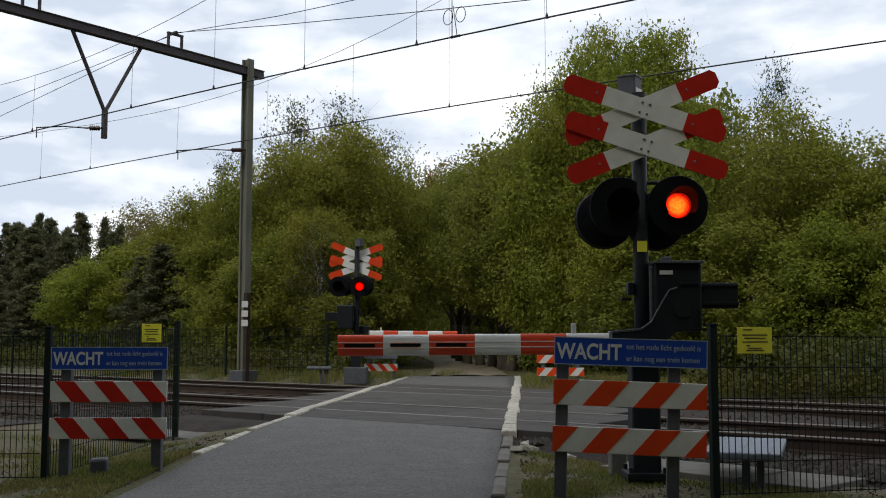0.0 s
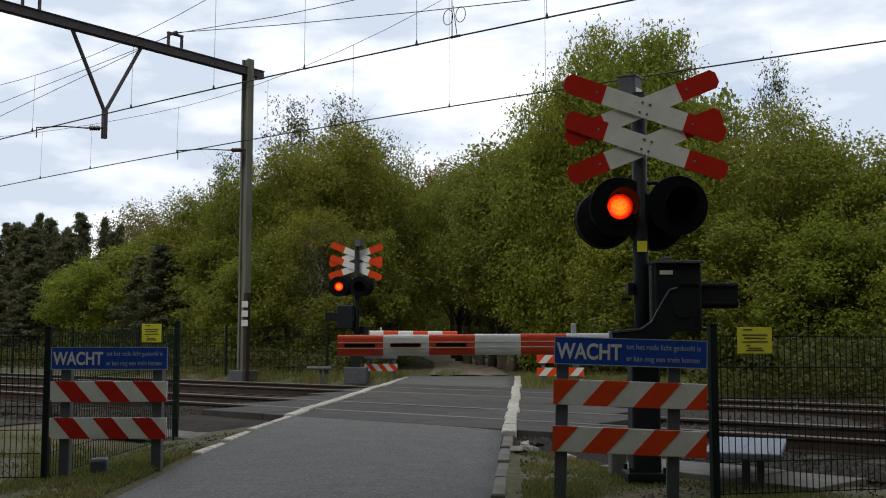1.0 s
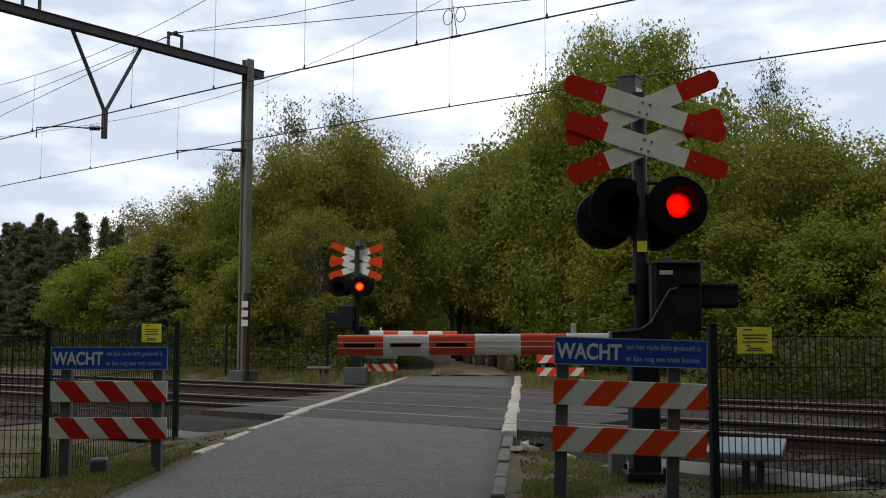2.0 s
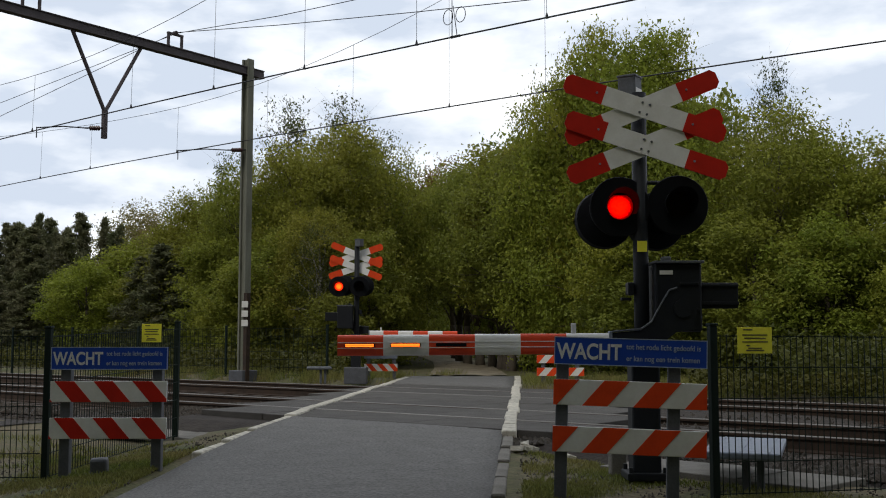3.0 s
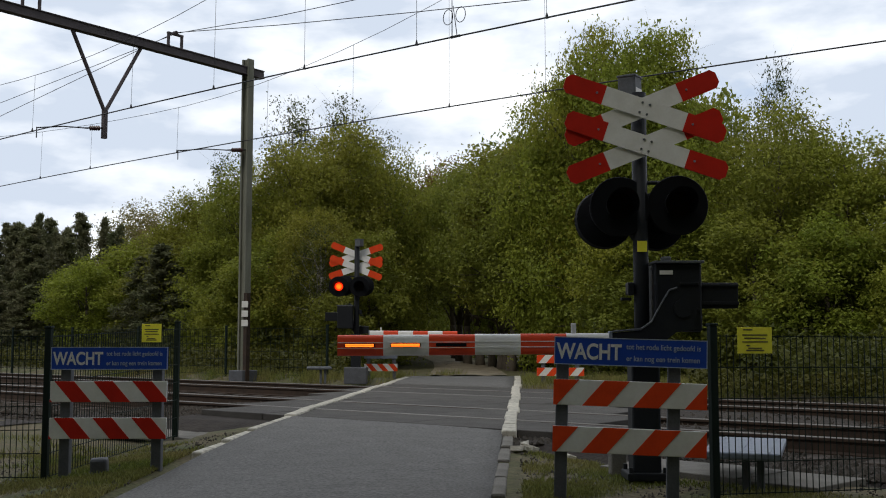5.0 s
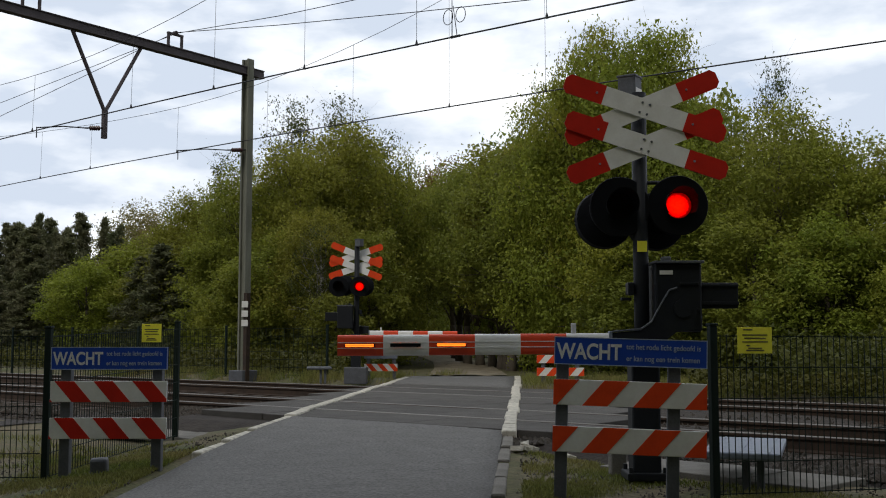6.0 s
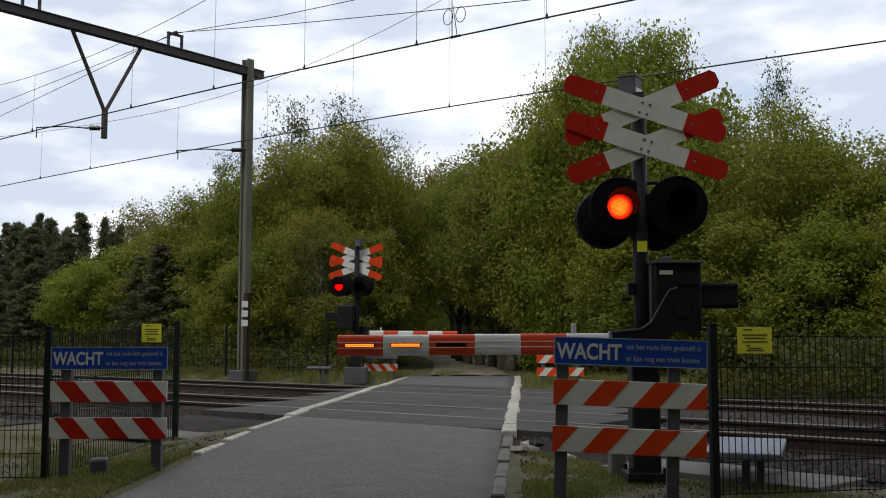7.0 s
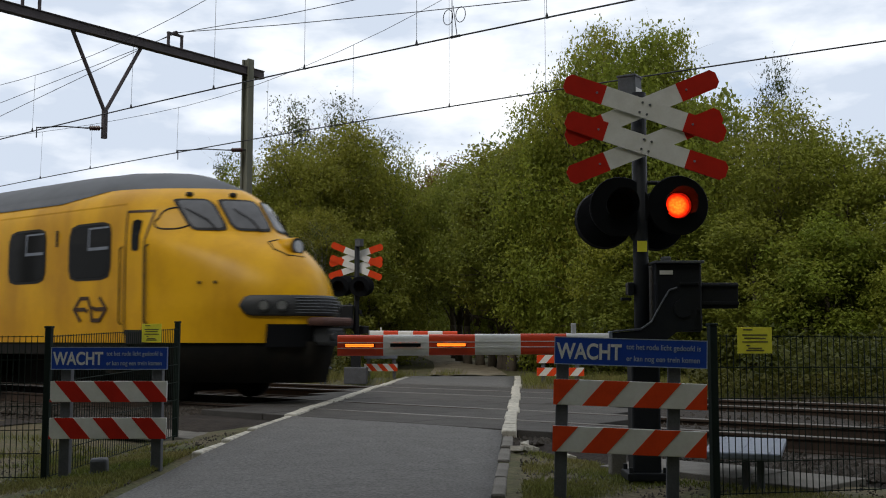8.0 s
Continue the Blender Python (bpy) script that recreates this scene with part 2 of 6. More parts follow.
M_BROWN = leaf_mat("bronze_leaf", (0.22, 0.15, 0.035), (0.16, 0.12, 0.03), 0.4)
M_BEIGE = leaf_mat("budding_leaf", (0.25, 0.21, 0.08), (0.17, 0.16, 0.05))
M_GRASS = leaf_mat("grass_blade", (0.155, 0.18, 0.035), (0.24, 0.205, 0.075), 0.3)


# ---- building helpers ----
def part(name, bm, material, parent=None, label="", smooth=False):
    me = bpy.data.meshes.new(name)
    bm.normal_update()
    bm.to_mesh(me)
    bm.free()
    me.materials.append(material)
    if smooth:
        me.shade_smooth()
    ob = new(name, me)
    if parent is not None:
        ob.parent = parent
    if label:
        tagged(ob, label)
    return ob


def shared(name, me, parent, m):
    ob = new(name, me)
    ob.parent = parent
    ob.matrix_basis = m
    return ob


def thing(name, label, category, m=None, group="", kind=""):
    ob = new(name)
    ob.empty_display_size = 0.2
    if m is not None:
        ob.matrix_basis = m
    return tagged(ob, label, category, group, kind)


def box(bm, c, size, m=None, bevel=0.0):
    mm = Matrix.Translation(c) @ Matrix.Diagonal((*size, 1))
    if m is not None:
        mm = m @ mm
    g = bmesh.ops.create_cube(bm, size=1, matrix=mm)
    if bevel:
        es = list({e for v in g["verts"] for e in v.link_edges})
        bmesh.ops.bevel(bm, geom=es, offset=bevel, segments=2, affect="EDGES", profile=0.5)
    return bm


def tube(bm, p0, p1, r0, r1=None, seg=12, caps=True):
    p0, p1 = Vector(p0), Vector(p1)
    r1 = r0 if r1 is None else r1
    d = p1 - p0
    m = Matrix.Translation((p0 + p1) / 2) @ d.to_track_quat("Z", "Y").to_matrix().to_4x4()
    bmesh.ops.create_cone(bm, cap_ends=caps, segments=seg, radius1=r0, radius2=r1, depth=d.length, matrix=m)
    return bm


def path_tube(bm, pts, radii, seg=8):
    for i in range(len(pts) - 1):
        tube(bm, pts[i], pts[i + 1], radii[i], radii[i + 1], seg, True)
    return bm


def prism(bm, outline, thick, m=None):
    """Solid from a closed outline in the local x, z plane, thick along y."""
    m = m or Matrix()
    a = [bm.verts.new(m @ Vector((x, -thick / 2, z))) for x, z in outline]
    b = [bm.verts.new(m @ Vector((x, thick / 2, z))) for x, z in outline]
    bm.faces.new(a)
    bm.faces.new(b[::-1])
    for i in range(len(a)):
        j = (i + 1) % len(a)
        bm.faces.new((a[j], a[i], b[i], b[j]))
    return bm


def words(text, size, material, parent, m, extrude=0.002, bold=0.0, name="lettering"):
    cu = bpy.data.curves.new(name, "FONT")
    cu.body, cu.size, cu.extrude, cu.offset = text, size, extrude, bold
    tmp = new(name, cu)
    me = bpy.data.meshes.new_from_object(tmp.evaluated_get(bpy.context.evaluated_depsgraph_get()))
    bpy.data.objects.remove(tmp)
    bpy.data.curves.remove(cu)
    me.materials.clear()
    me.materials.append(material)
    ob = new(name, me)
    ob.parent = parent
    ob.matrix_basis = m
    return ob


# ---- plan: two tracks that cross the road aslant ----
TA = radians(37.4)
U = Vector((math.cos(TA), -math.sin(TA), 0))     # along the tracks
N = Vector((math.sin(TA), math.cos(TA), 0))      # across them, away from the camera
T0 = Vector((0, 14.5, 0))                        # middle of the near track
SPACING, GAUGE = 4.2, 1.435
TRACK = Matrix(((U.x, N.x, 0, T0.x), (U.y, N.y, 0, T0.y), (0, 0, 1, 0), (0, 0, 0, 1)))   # local x along, y across


def across(x, y):
    return (x - T0.x) * N.x + (y - T0.y) * N.y


def ease(a, b, v):
    t = min(1, max(0, (v - a) / (b - a)))
    return t * t * (3 - 2 * t)


def ground_z(x, y):
    q = across(x, y)
    z = -0.13 - 0.16 * ease(-3.2, -2.5, q) + 0.29 * ease(6.4, 7.4, q)
    z -= 0.10 * (1 - ease(-3.6, -2.7, x)) * (1 - ease(-3.5, -2.5, q))
    if abs(q) < 400:
        z += 0.02 * noise.noise((x * 0.9, y * 0.9, 0)) * (1 - ease(-3.6, -2.6, q) + ease(6.4, 7.4, q))
    if y > 0 and q < -2.0:
        # the verge is banked up to the road
        e = max(road_l(y) - x, x - road_r(y))
        z += (road_z(y) - 0.012 - z) * (1 - ease(0.15, 0.8, e)) * (1 - ease(-2.7, -2.1, q)) * (1 if e > -0.3 else 0)
    return z


def road_l(y):
    return -2.24 + 0.0803 * max(0, y - 9.43)


def road_r(y):
    return 0.32 + 0.077 * (y - 7.2) if y > 0 else -0.234


def road_z(y):
    return -0.10 + 0.095 * ease(8.5, 12.5, y)


# ---- ground, road, tracks ----
def build_ground():
    bm = bmesh.new()
    xs = sorted(set([-900, -500, -250, -140, -90, -60] + [round(-40 + i * 0.5, 2) for i in range(121)] + [40, 70, 110, 200, 450, 900]))
    ys = sorted(set([-300, -120, -50, -20, -8] + [round(i * 0.5, 2) for i in range(101)] + [60, 75, 100, 150, 250, 500, 1500]))
    grid = [[bm.verts.new((x, y, ground_z(x, y) - (0.10 if road_l(y) + 0.05 < x < road_r(y) - 0.05 and -9 < y < 27.2 else 0))) for x in xs] for y in ys]
    for j in range(len(ys) - 1):
        for i in range(len(xs) - 1):
            bm.faces.new((grid[j][i], grid[j][i + 1], grid[j + 1][i + 1], grid[j + 1][i]))
    ob = part("ground", bm, M_GROUND, None, "sandy verge with short patchy grass and bare soil", True)
    tagged(ob, category="ground", kind="structure")


def ribbon(bm, left, right, z, ys, thick=0.08, inset=None):
    rows = []
    for y in ys:
        rows.append([bm.verts.new((left(y), y, z(y) - thick)), bm.verts.new((left(y), y, z(y))), bm.verts.new((right(y), y, z(y))), bm.verts.new((right(y), y, z(y) - thick))])
    for a, b in zip(rows, rows[1:]):
        for i in range(3):
            bm.faces.new((a[i], a[i + 1], b[i + 1], b[i]))
    return bm


def build_road():
    # near stretch ends on the skew edge of the crossing panels, far stretch begins beyond them
    def skew(x, q):
        return T0.y + (q - (x - T0.x) * N.x) / N.y
    near = bmesh.new()
    cols = 13
    prev = None
    for k in range(60):
        t = k / 59
        row = []
        for i in range(cols):
            f = i / (cols - 1)
            y_end = skew(-1.90 + f * 2.58, -1.92)
            y = -9 + (y_end + 9) * (1 - (1 - t) ** 1.6)
            x = road_l(y) + f * (road_r(y) - road_l(y))
            crown = 0.02 * (1 - (2 * f - 1) ** 2)
            row.append(near.verts.new((x, y, road_z(y) + crown * (1 - ease(10, 12.5, y)))))
        if prev:
            for i in range(cols - 1):
                near.faces.new((prev[i], prev[i + 1], row[i + 1], row[i]))
        prev = row
    ob = part("road", near, M_ASPHALT, None, "worn grey asphalt road up to the crossing", True)
    so = ob.modifiers.new("thickness", "SOLIDIFY")
    so.thickness, so.offset = 0.10, -1
    tagged(ob, category="road", kind="structure")
    far = bmesh.new()
    prev = None
    for k in range(14):
        row = []
        for i in range(cols):
            f = i / (cols - 1)
            y0 = skew(-1.135 + f * 2.53, 6.22)
            y = y0 + (27.4 - y0) * k / 13
            x = road_l(y) + f * (road_r(y) - road_l(y))
            row.append(far.verts.new((x, y, 0.015 * min(1, k / 3))))
        if prev:
            for i in range(cols - 1):
                far.faces.new((prev[i], prev[i + 1], row[i + 1], row[i]))
        prev = row
    ob = part("road", far, M_ASPHALT, None, "short asphalt apron beyond the tracks", True)
    so = ob.modifiers.new("thickness", "SOLIDIFY")
    so.thickness, so.offset = 0.10, -1
    tagged(ob, category="road", kind="structure")
    # sandy lane into the wood
    lane = bmesh.new()
    prev = None
    for k in range(40):
        y = 27.35 + 60 * (k / 39)
        cx = 0.62 + 0.5 * math.sin((y - 27) * 0.05) - 0.0016 * (y - 27) ** 2
        row = []
        for i in range(9):
            f = i / 8 * 2 - 1
            rut = -0.03 * (math.exp(-((abs(f) - 0.55) / 0.18) ** 2))
            row.append(lane.verts.new((cx + f * 1.0 + 0.1 * noise.noise((y, f, 3)), y, ground_z(cx, y) + 0.035 + rut + 0.01 * noise.noise((y * 2, f * 3, 1)))))
        if prev:
            for i in range(8):
                lane.faces.new((prev[i], prev[i + 1], row[i + 1], row[i]))
        prev = row
    ob = part("lane", lane, M_DIRT, None, "sandy rutted lane leading into the wood", True)
    tagged(ob, category="lane", kind="structure")


def deck_start(q):
    """Where the crossing deck begins along the tracks, at q across them."""
    return -3.45 - 0.45 * q


RAIL_PROFILE = [(-0.07, -0.17), (-0.07, -0.158), (-0.012, -0.14), (-0.009, -0.05), (-0.036, -0.036), (-0.036, -0.008), (-0.028, 0.0)]


def build_tracks():
    prof = RAIL_PROFILE + [(-x, z) for x, z in RAIL_PROFILE[::-1]]
    s0, s1 = -330.0, 60.0
    bms = bmesh.new()
    box(bms, (0, 0, -0.235), (0.25, 2.55, 0.13), None, 0.02)
    sleeper_mesh = bpy.data.meshes.new("sleeper")
    bms.to_mesh(sleeper_mesh)
    bms.free()
    sleeper_mesh.materials.append(M_SLEEPER)
    for k in range(2):
        tr = thing("railway_track", "rusty rails on dark sleepers with worn bright heads", "railway track",
                   TRACK @ Matrix.Translation((0, SPACING * k, 0)), kind="structure", group="tracks")
        for sgn in (-1, 1):
            bm = bmesh.new()
            yc = sgn * (GAUGE / 2 + 0.036)
            rows = [[bm.verts.new((s, yc + a, b)) for a, b in prof] for s in (s0, -60, -20, 0, 20, s1)]
            for a, b in zip(rows, rows[1:]):
                for i in range(len(prof)):
                    j = (i + 1) % len(prof)
                    bm.faces.new((a[i], a[j], b[j], b[i]))
            ob = part("rail", bm, M_RUST, tr)
            ob.data.materials.append(M_RAILTOP)
            top = len(RAIL_PROFILE) - 1
            for i, p in enumerate(ob.data.polygons):
                if i % len(prof) in (top - 1, top, top + 1):
                    p.material_index = 1
        for i in range(110):
            s = -42 + i * 0.6
            if deck_start(SPACING * k) - 0.2 < s < deck_start(SPACING * k) + 6.4:
                continue
            ob = shared("sleeper", sleeper_mesh, tr, pose(s + random.uniform(-0.03, 0.03), random.uniform(-0.03, 0.03), 0, 0, 0, random.uniform(-1, 1)))
    # ballast bed
    bm = bmesh.new()
    ss = [-330, -200, -120, -80] + [-50 + 0.4 * i for i in range(226)] + [60]
    qs = [-2.75, -2.35, -1.9, -1.3, -0.7, 0, 0.7, 1.4, 2.1, 2.8, 3.5, 4.2, 4.9, 5.5, 6.1, 6.55, 6.95]
    hs = [-0.36, -0.24, -0.2, -0.2, -0.2, -0.2, -0.2, -0.2, -0.22, -0.2, -0.2, -0.2, -0.2, -0.2, -0.2, -0.24, -0.36]
    rows = []
    for s in ss:
        near_deck = ease(-6.2, -4.4, s) * (1 - ease(3.6, 5.4, s))
        rows.append([bm.verts.new(TRACK @ Vector((s, q, h + near_deck * max(0.0, -0.085 - h) * (1 if -2.5 < q < 6.7 else 0.3) + 0.025 * noise.noise((s * 3, q * 3, 0))))) for q, h in zip(qs, hs)])
    for a, b in zip(rows, rows[1:]):
        for i in range(len(qs) - 1):
            bm.faces.new((a[i], b[i], b[i + 1], a[i + 1]))
    ob = part("ballast_bed", bm, M_BALLAST, None, "brown stained crushed stone bed under the tracks", True)
    tagged(ob, category="ballast", kind="structure")
    # trodden cinders along the near side of the bed
    bm = bmesh.new()
    rows = []
    for i in range(90):
        sx = -60 + 0.62 * i
        rows.append([bm.verts.new((p.x, p.y, max(ground_z(p.x, p.y) + 0.012, p.z))) for p in [TRACK @ Vector((sx, qq + 0.15 * noise.noise((sx, qq, 2)), -0.40)) for qq in (-4.4, -3.9, -3.4, -2.9, -2.5)]])
    for a, b in zip(rows, rows[1:]):
        for i in range(4):
            bm.faces.new((a[i], b[i], b[i + 1], a[i + 1]))
    tagged(part("cinder_strip", bm, M_BALLAST, None, "dark trodden cinders beside the track", True), category="ballast", kind="structure")
    # loose stones
    rng = np.random.default_rng(5)
    base = np.array([(1, 0, 0), (-1, 0, 0), (0, 1, 0), (0, -1, 0), (0, 0, 1), (0, 0, -1)], float)
    tri = np.array([(0, 2, 4), (2, 1, 4), (1, 3, 4), (3, 0, 4), (2, 0, 5), (1, 2, 5), (3, 1, 5), (0, 3, 5)])
    count = 15000
    s = np.where(rng.random(count) < 0.55, rng.uniform(-14, -2.9, count), rng.uniform(2.4, 9, count))
    q = np.where(rng.random(count) < 0.6, rng.uniform(-2.8, -0.75, count), rng.uniform(-3.6, 6.8, count))
    s = np.where((q > -1.9) & (q < 6.3) & (s > -3.45 - 0.45 * q - 0.1) & (s < 2.75 - 0.45 * q + 0.1), s - 6.6, s)
    size = rng.uniform(0.018, 0.042, count)
    v = base[None] * rng.uniform(0.55, 1.25, (count, 6, 1)) * size[:, None, None]
    v += rng.normal(0, 0.15, (count, 6, 3)) * size[:, None, None]
    h = np.where(q < -2.35, -0.24 - (-2.35 - q) * 0.3, -0.2)
    heap = np.clip((s + 6.2) / 1.8, 0, 1) * np.clip((5.4 - s) / 1.8, 0, 1)
    h = np.where(q > -2.4, np.maximum(h, h + heap * (-0.085 - h)), h)
    v += np.stack([s, q, h], 1)[:, None]
    mt = np.array(TRACK)
    v = v.reshape(-1, 3) @ mt[:3, :3].T + mt[:3, 3]
    f = (tri[None] + 6 * np.arange(count)[:, None, None]).reshape(-1, 3)
    me = bpy.data.meshes.new("ballast_stones")
    me.from_pydata(v.tolist(), [], f.tolist())
    me.materials.append(M_STONE)
    tagged(new("ballast_stones", me), "loose grey and brown crushed stones", "ballast", kind="stuff")


def build_panels():
    """Concrete crossing panels between and beside the rails, and the painted kerbs along the road."""
    cp = thing("crossing_deck", "dark worn crossing panels laid flush with the rails", "crossing deck", TRACK, kind="structure")
    gh = GAUGE / 2
    strips = [(-1.84, -gh - 0.085), (-gh + 0.075, gh - 0.075), (gh + 0.085, SPACING / 2 - 0.008), (SPACING / 2 + 0.008, SPACING - gh - 0.085),
              (SPACING - gh + 0.075, SPACING + gh - 0.075), (SPACING + gh + 0.085, SPACING + 2.0)]
    for q0, q1 in strips:
        bm = bmesh.new()
        box(bm, (0, 0, -0.09), (1.232, q1 - q0, 0.17), None, 0.008)
        me = bpy.data.meshes.new("panel")
        bm.to_mesh(me)
        bm.free()
        me.materials.append(M_PANEL)
        mid = (q0 + q1) / 2
        # keep the deck under the road and its shoulders, which lie further along the tracks for the far strips
        for i in range(5):
            shared("panel", me, cp, pose(deck_start(mid) + (i + 0.5) * 1.24, mid, random.uniform(-0.006, 0.004), random.uniform(-0.15, 0.15), 0, 0))
    for name, fn, sgn in (("kerb", road_l, -1), ("kerb", road_r, 1)):
        kb = thing("kerb", "white painted worn kerb blocks beside the road", "kerb", kind="structure", group="kerbs")
        y = 9.75 if sgn < 0 else 7.4
        while y < 26.6:
            ln = 0.95
            x0, x1 = fn(y), fn(y + ln)
            q = across((x0 + x1) / 2, y + ln / 2)
            bm = bmesh.new()
            w = (0.16 if q > -1.9 else 0.10) if sgn < 0 else (0.16 if q > -1.9 else 0.11)
            h = 0.16
            box(bm, (0, 0, -h / 2), (w * random.uniform(0.88, 1.08), ln - random.uniform(0.025, 0.07), h), None, 0.02)
            ob = part("kerb_block", bm, M_KERB if q > -1.9 or sgn < 0 else M_CONCRETE, kb)
            zt = road_z(y + ln / 2) + (0.024 if q > -1.9 else 0.002)
            ob.matrix_basis = pose((x0 + x1) / 2 + sgn * w * 0.5 + random.uniform(-0.02, 0.02), y + ln / 2, zt + random.uniform(-0.004, 0.004),
                                   random.uniform(-0.25, 0.25), random.uniform(-1.0, 1.0), -math.degrees(math.atan2(x1 - x0, ln)) + random.uniform(-0.5, 0.5))
            y += ln


# ---- crossing signals ----
LAMPS = {}        # covers and red discs added to blink and dim the lamps, keyed in motions()
BOOM_SLATS = []


def half_disc(bm, r, up, thick=0.004):
    pts = [(r * math.cos(a), r * math.sin(a) * up) for a in [math.pi * i / 16 for i in range(17)]]
    prism(bm, pts if up > 0 else pts[::-1], thick)


def signal_lamp(parent, m, front):
    """Round black target board with a hooded red lamp; looks along local -y."""
    bm = bmesh.new()
    seg = 40
    rings = [(0.102, 0.0), (0.232, 0.0), (0.238, 0.012), (0.228, 0.10), (0.12, 0.17), (0.0, 0.175)]
    loops = []
    for r, y in rings:
        loops.append([bm.verts.new((r * math.cos(2 * math.pi * i / seg), y, r * math.sin(2 * math.pi * i / seg))) for i in range(seg)] if r else [bm.verts.new((0, y, 0))])
    for a, b in zip(loops, loops[1:]):
        for i in range(seg):
            j = (i + 1) % seg
            bm.faces.new((a[i], b[0], a[j]) if len(b) == 1 else (a[i], b[i], b[j], a[j]))
    lamp = part("lamp", bm, M_LAMPBLACK, parent, "black round signal lamp with hood")
    lamp.matrix_basis = m
    bm = bmesh.new()
    ring_o, n_a = [], 25
    for y, r in ((0.0, 0.112), (-0.10, 0.122), (-0.22, 0.128)):
        ring_o.append([])
        for i in range(n_a):
            a = radians(-35 + 250 * i / (n_a - 1))
            cut = 1 if y > -0.2 else (0.62 + 0.38 * max(0, math.sin(a)))
            ring_o[-1].append(bm.verts.new((r * math.cos(a), y * cut, r * math.sin(a))))
    for a, b in zip(ring_o, ring_o[1:]):
        for i in range(n_a - 1):
            bm.faces.new((a[i], a[i + 1], b[i + 1], b[i]))
    hood = part("hood", bm, M_LAMPBLACK, lamp)
    so = hood.modifiers.new("thickness", "SOLIDIFY")
    so.thickness = 0.004
    bm = bmesh.new()
    tube(bm, (0, 0.045, 0), (0, 0.036, 0), 0.125, 0.125, 40)
    lens = part("lens", bm, M_LIT if front else M_SHUT, lamp, "round red signal lens")
    out = []
    # two half covers and a red disc, added to switch and dim the glow
    if front:
        for up in (1, -1):
            bm = bmesh.new()
            half_disc(bm, 0.128, up)
            out.append(part("shutter", bm, M_SHUT, lamp, "added half round cover that blanks the lens"))
            out[-1].matrix_basis = pose(0, 0.022 + 0.003 * up, 0)
        bm = bmesh.new()
        tube(bm, (0, -0.001, 0), (0, 0.001, 0), 0.12, 0.12, 40)
        out.append(part("filter", bm, M_FILTER, lamp, "added red disc that dims the lens"))
        out[-1].matrix_basis = pose(0, 0.06, 0)
    return out


def boom_bar(bm, xa, xb, y, z, ry, rz, n=28):
    """A length of the boom's hollow section: tall, with rounded shoulders."""
    ring = []
    for i in range(n):
        a = 2 * math.pi * i / n
        c, s = math.cos(a), math.sin(a)
        ring.append((y + ry * math.copysign(abs(c) ** 0.66, c), z + rz * math.copysign(abs(s) ** 0.66, s)))
    ra, rb = [bm.verts.new((xa, p, q)) for p, q in ring], [bm.verts.new((xb, p, q)) for p, q in ring]
    for i in range(n):
        j = (i + 1) % n
        bm.faces.new((ra[i], ra[j], rb[j], rb[i]))
    bm.faces.new(ra[::-1])
    bm.faces.new(rb)


